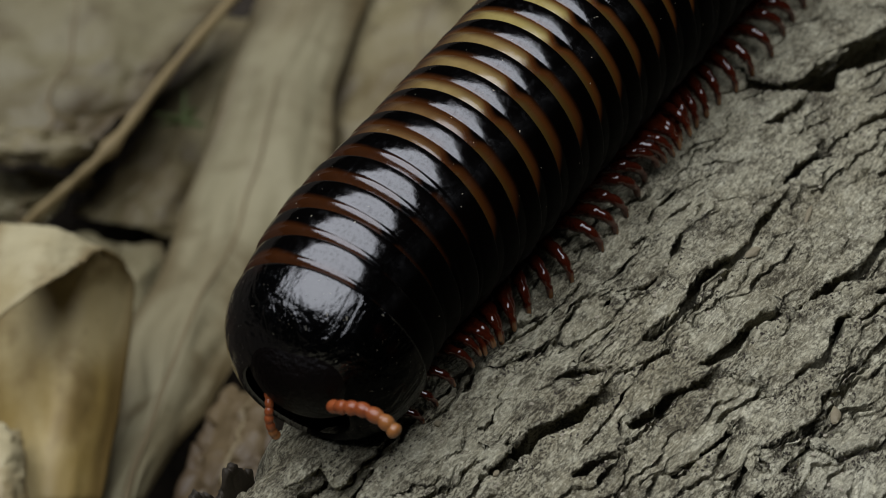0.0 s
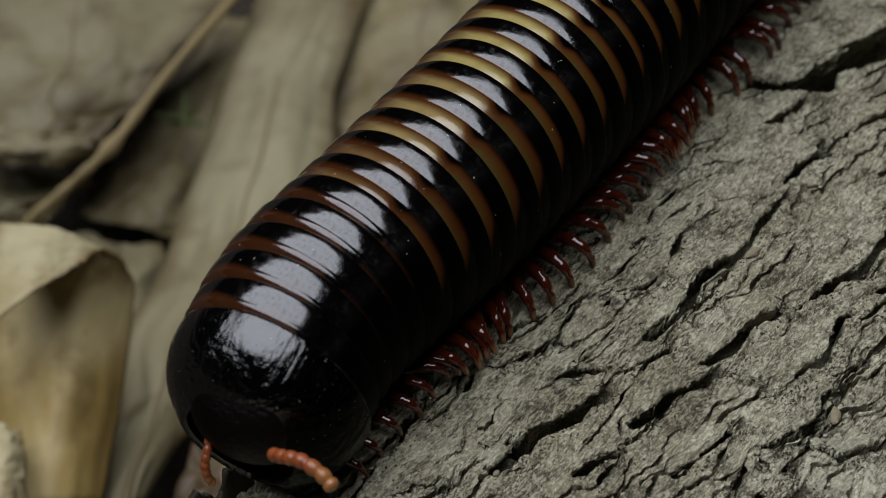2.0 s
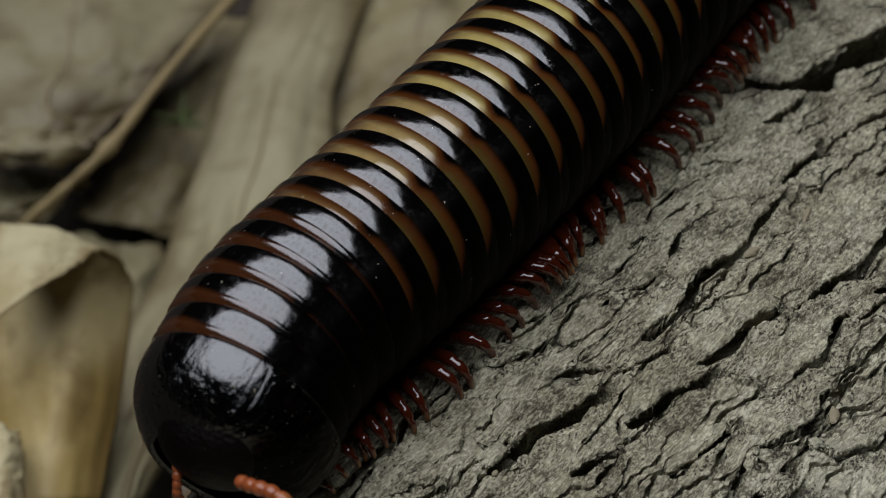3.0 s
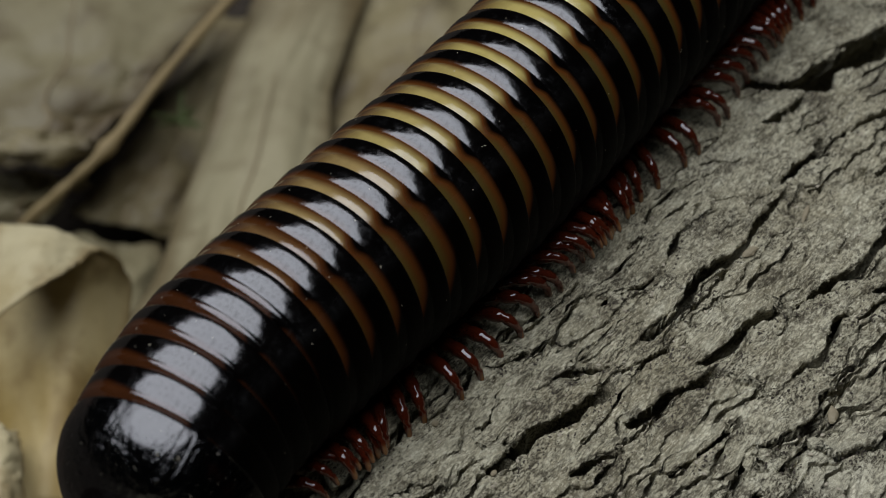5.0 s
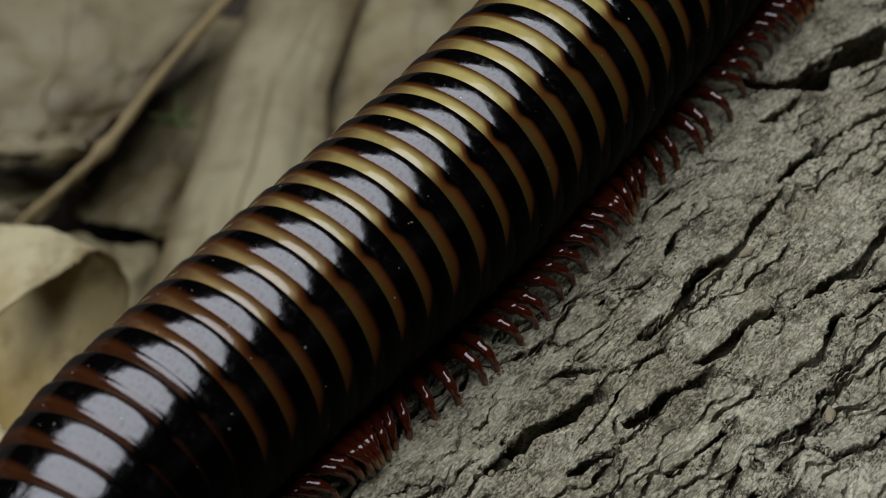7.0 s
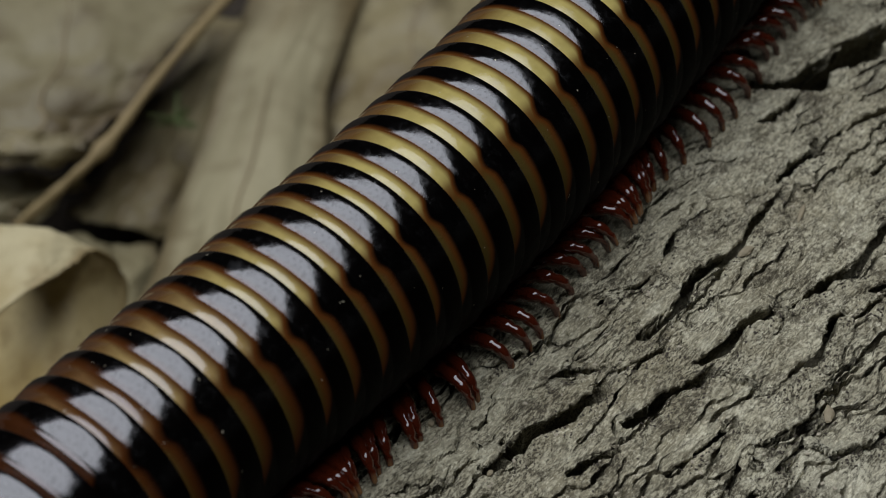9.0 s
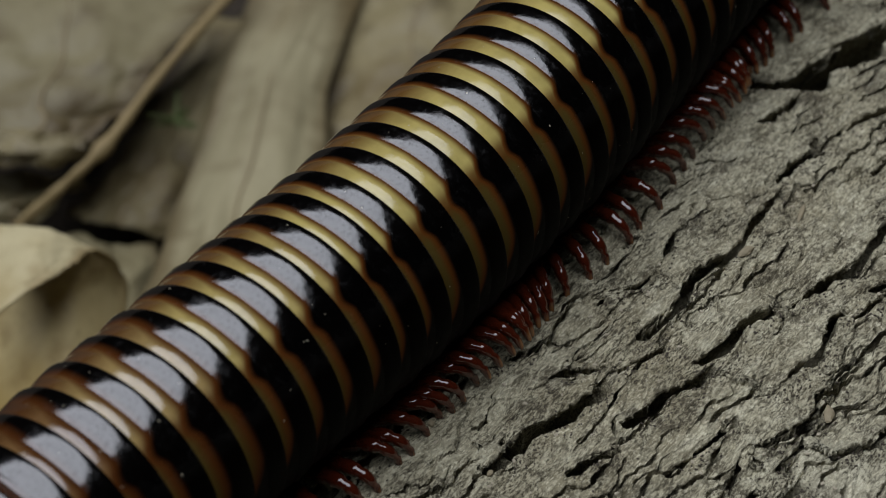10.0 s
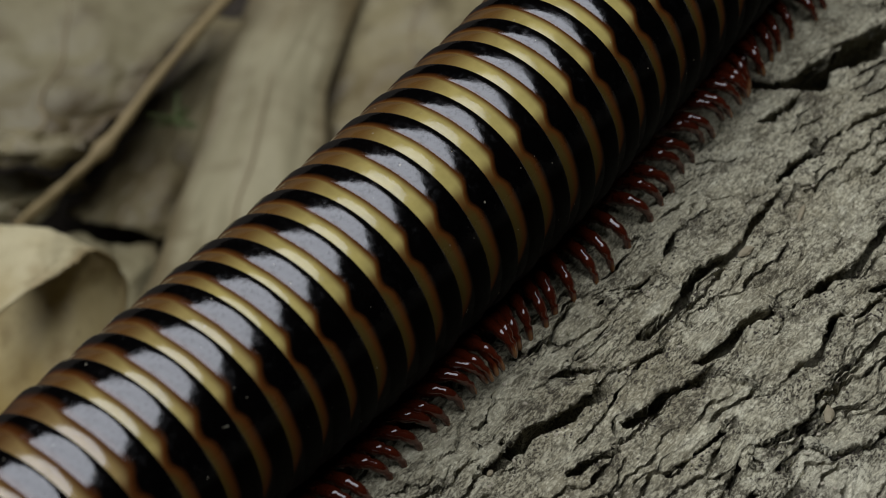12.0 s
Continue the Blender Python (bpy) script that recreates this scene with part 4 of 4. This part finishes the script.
def body_pose(k, t):
    """Pose of ring k in the animal's own space."""
    k = max(k, 0)
    bend = max(0.0, 5.0 - k) / 5.0
    z = 0.6 * (ring_radius(k) - 1) - 0.16 * bend ** 2
    s = START - advance(t) + ring_place(k)
    side = sway(s, t) + 0.26 * bend ** 2
    # the rings close up a little where the body comes forward
    x = ring_place(k) + 0.07 * max(0.0, -0.5 - s)
    m = Matrix.Translation(Vector((x, -side, z)) * U)
    return m @ Matrix.Rotation(radians(10 * bend), 4, "Z") @ Matrix.Rotation(radians(-10 * bend), 4, "Y") @ Matrix.Rotation(roll(t) * (1 - bend), 4, "X")


def motions(animal, rings, feet):
    turn = Matrix((ALONG, -SIDE, UP)).transposed().to_4x4()
    half = [i * 0.5 for i in range(25)]
    walk(animal, [(t, Matrix.Translation(at(START - advance(t), 0, 0)) @ turn) for t in half])
    for kind, k, ob in rings:
        if kind == "antenna":
            rows = []
            for i in range(25):
                t = i * 0.5
                sway = 6 * math.sin(t * 2.1 + k) + 4 * math.sin(t * 3.7 + 2 * k)
                rest = (-55, 95) if k > 0 else (-14, -4)
                rows.append((t, pose((-0.40 if k > 0 else -0.44) * U, (0.22 if k > 0 else 0.50) * k * U, (0.06 if k > 0 else 0.27) * U, rest[0] + 4 * math.sin(t * 2.9 + k), 0, rest[1] + sway * k)))
            walk(ob, rows)
        else:
            walk(ob, [(t, body_pose(k, t)) for t in half])
    for k, j, side, foot in feet:
        x = 0.10 + 0.20 * j
        own = random.uniform(-0.3, 0.3)
        reach = random.uniform(0.85, 1.15)
        rows = []
        for i in range(61):
            t = i * 0.2
            s = START - advance(t) + ring_place(k) + x
            ph = 2 * math.pi * (s - wave_centre(t)) / wave_length(t) + own
            swing = (34 if k > 4 else 12) * reach * math.sin(ph) * side
            lift = 16 * max(0.0, math.cos(ph)) * side
            upright = Matrix.Rotation(-roll(t) * min(1.0, k / 5), 4, "X")
            rows.append((t, upright @ pose(x * U, 0.41 * side * U, -0.93 * U, lift, 0, swing)))
        walk(foot, rows)


build_ground()
log_offset = build_log()
build_splinter()
build_debris(log_offset)
build_moss()
build_leaves()
build_twig()
motions(*build_millipede())
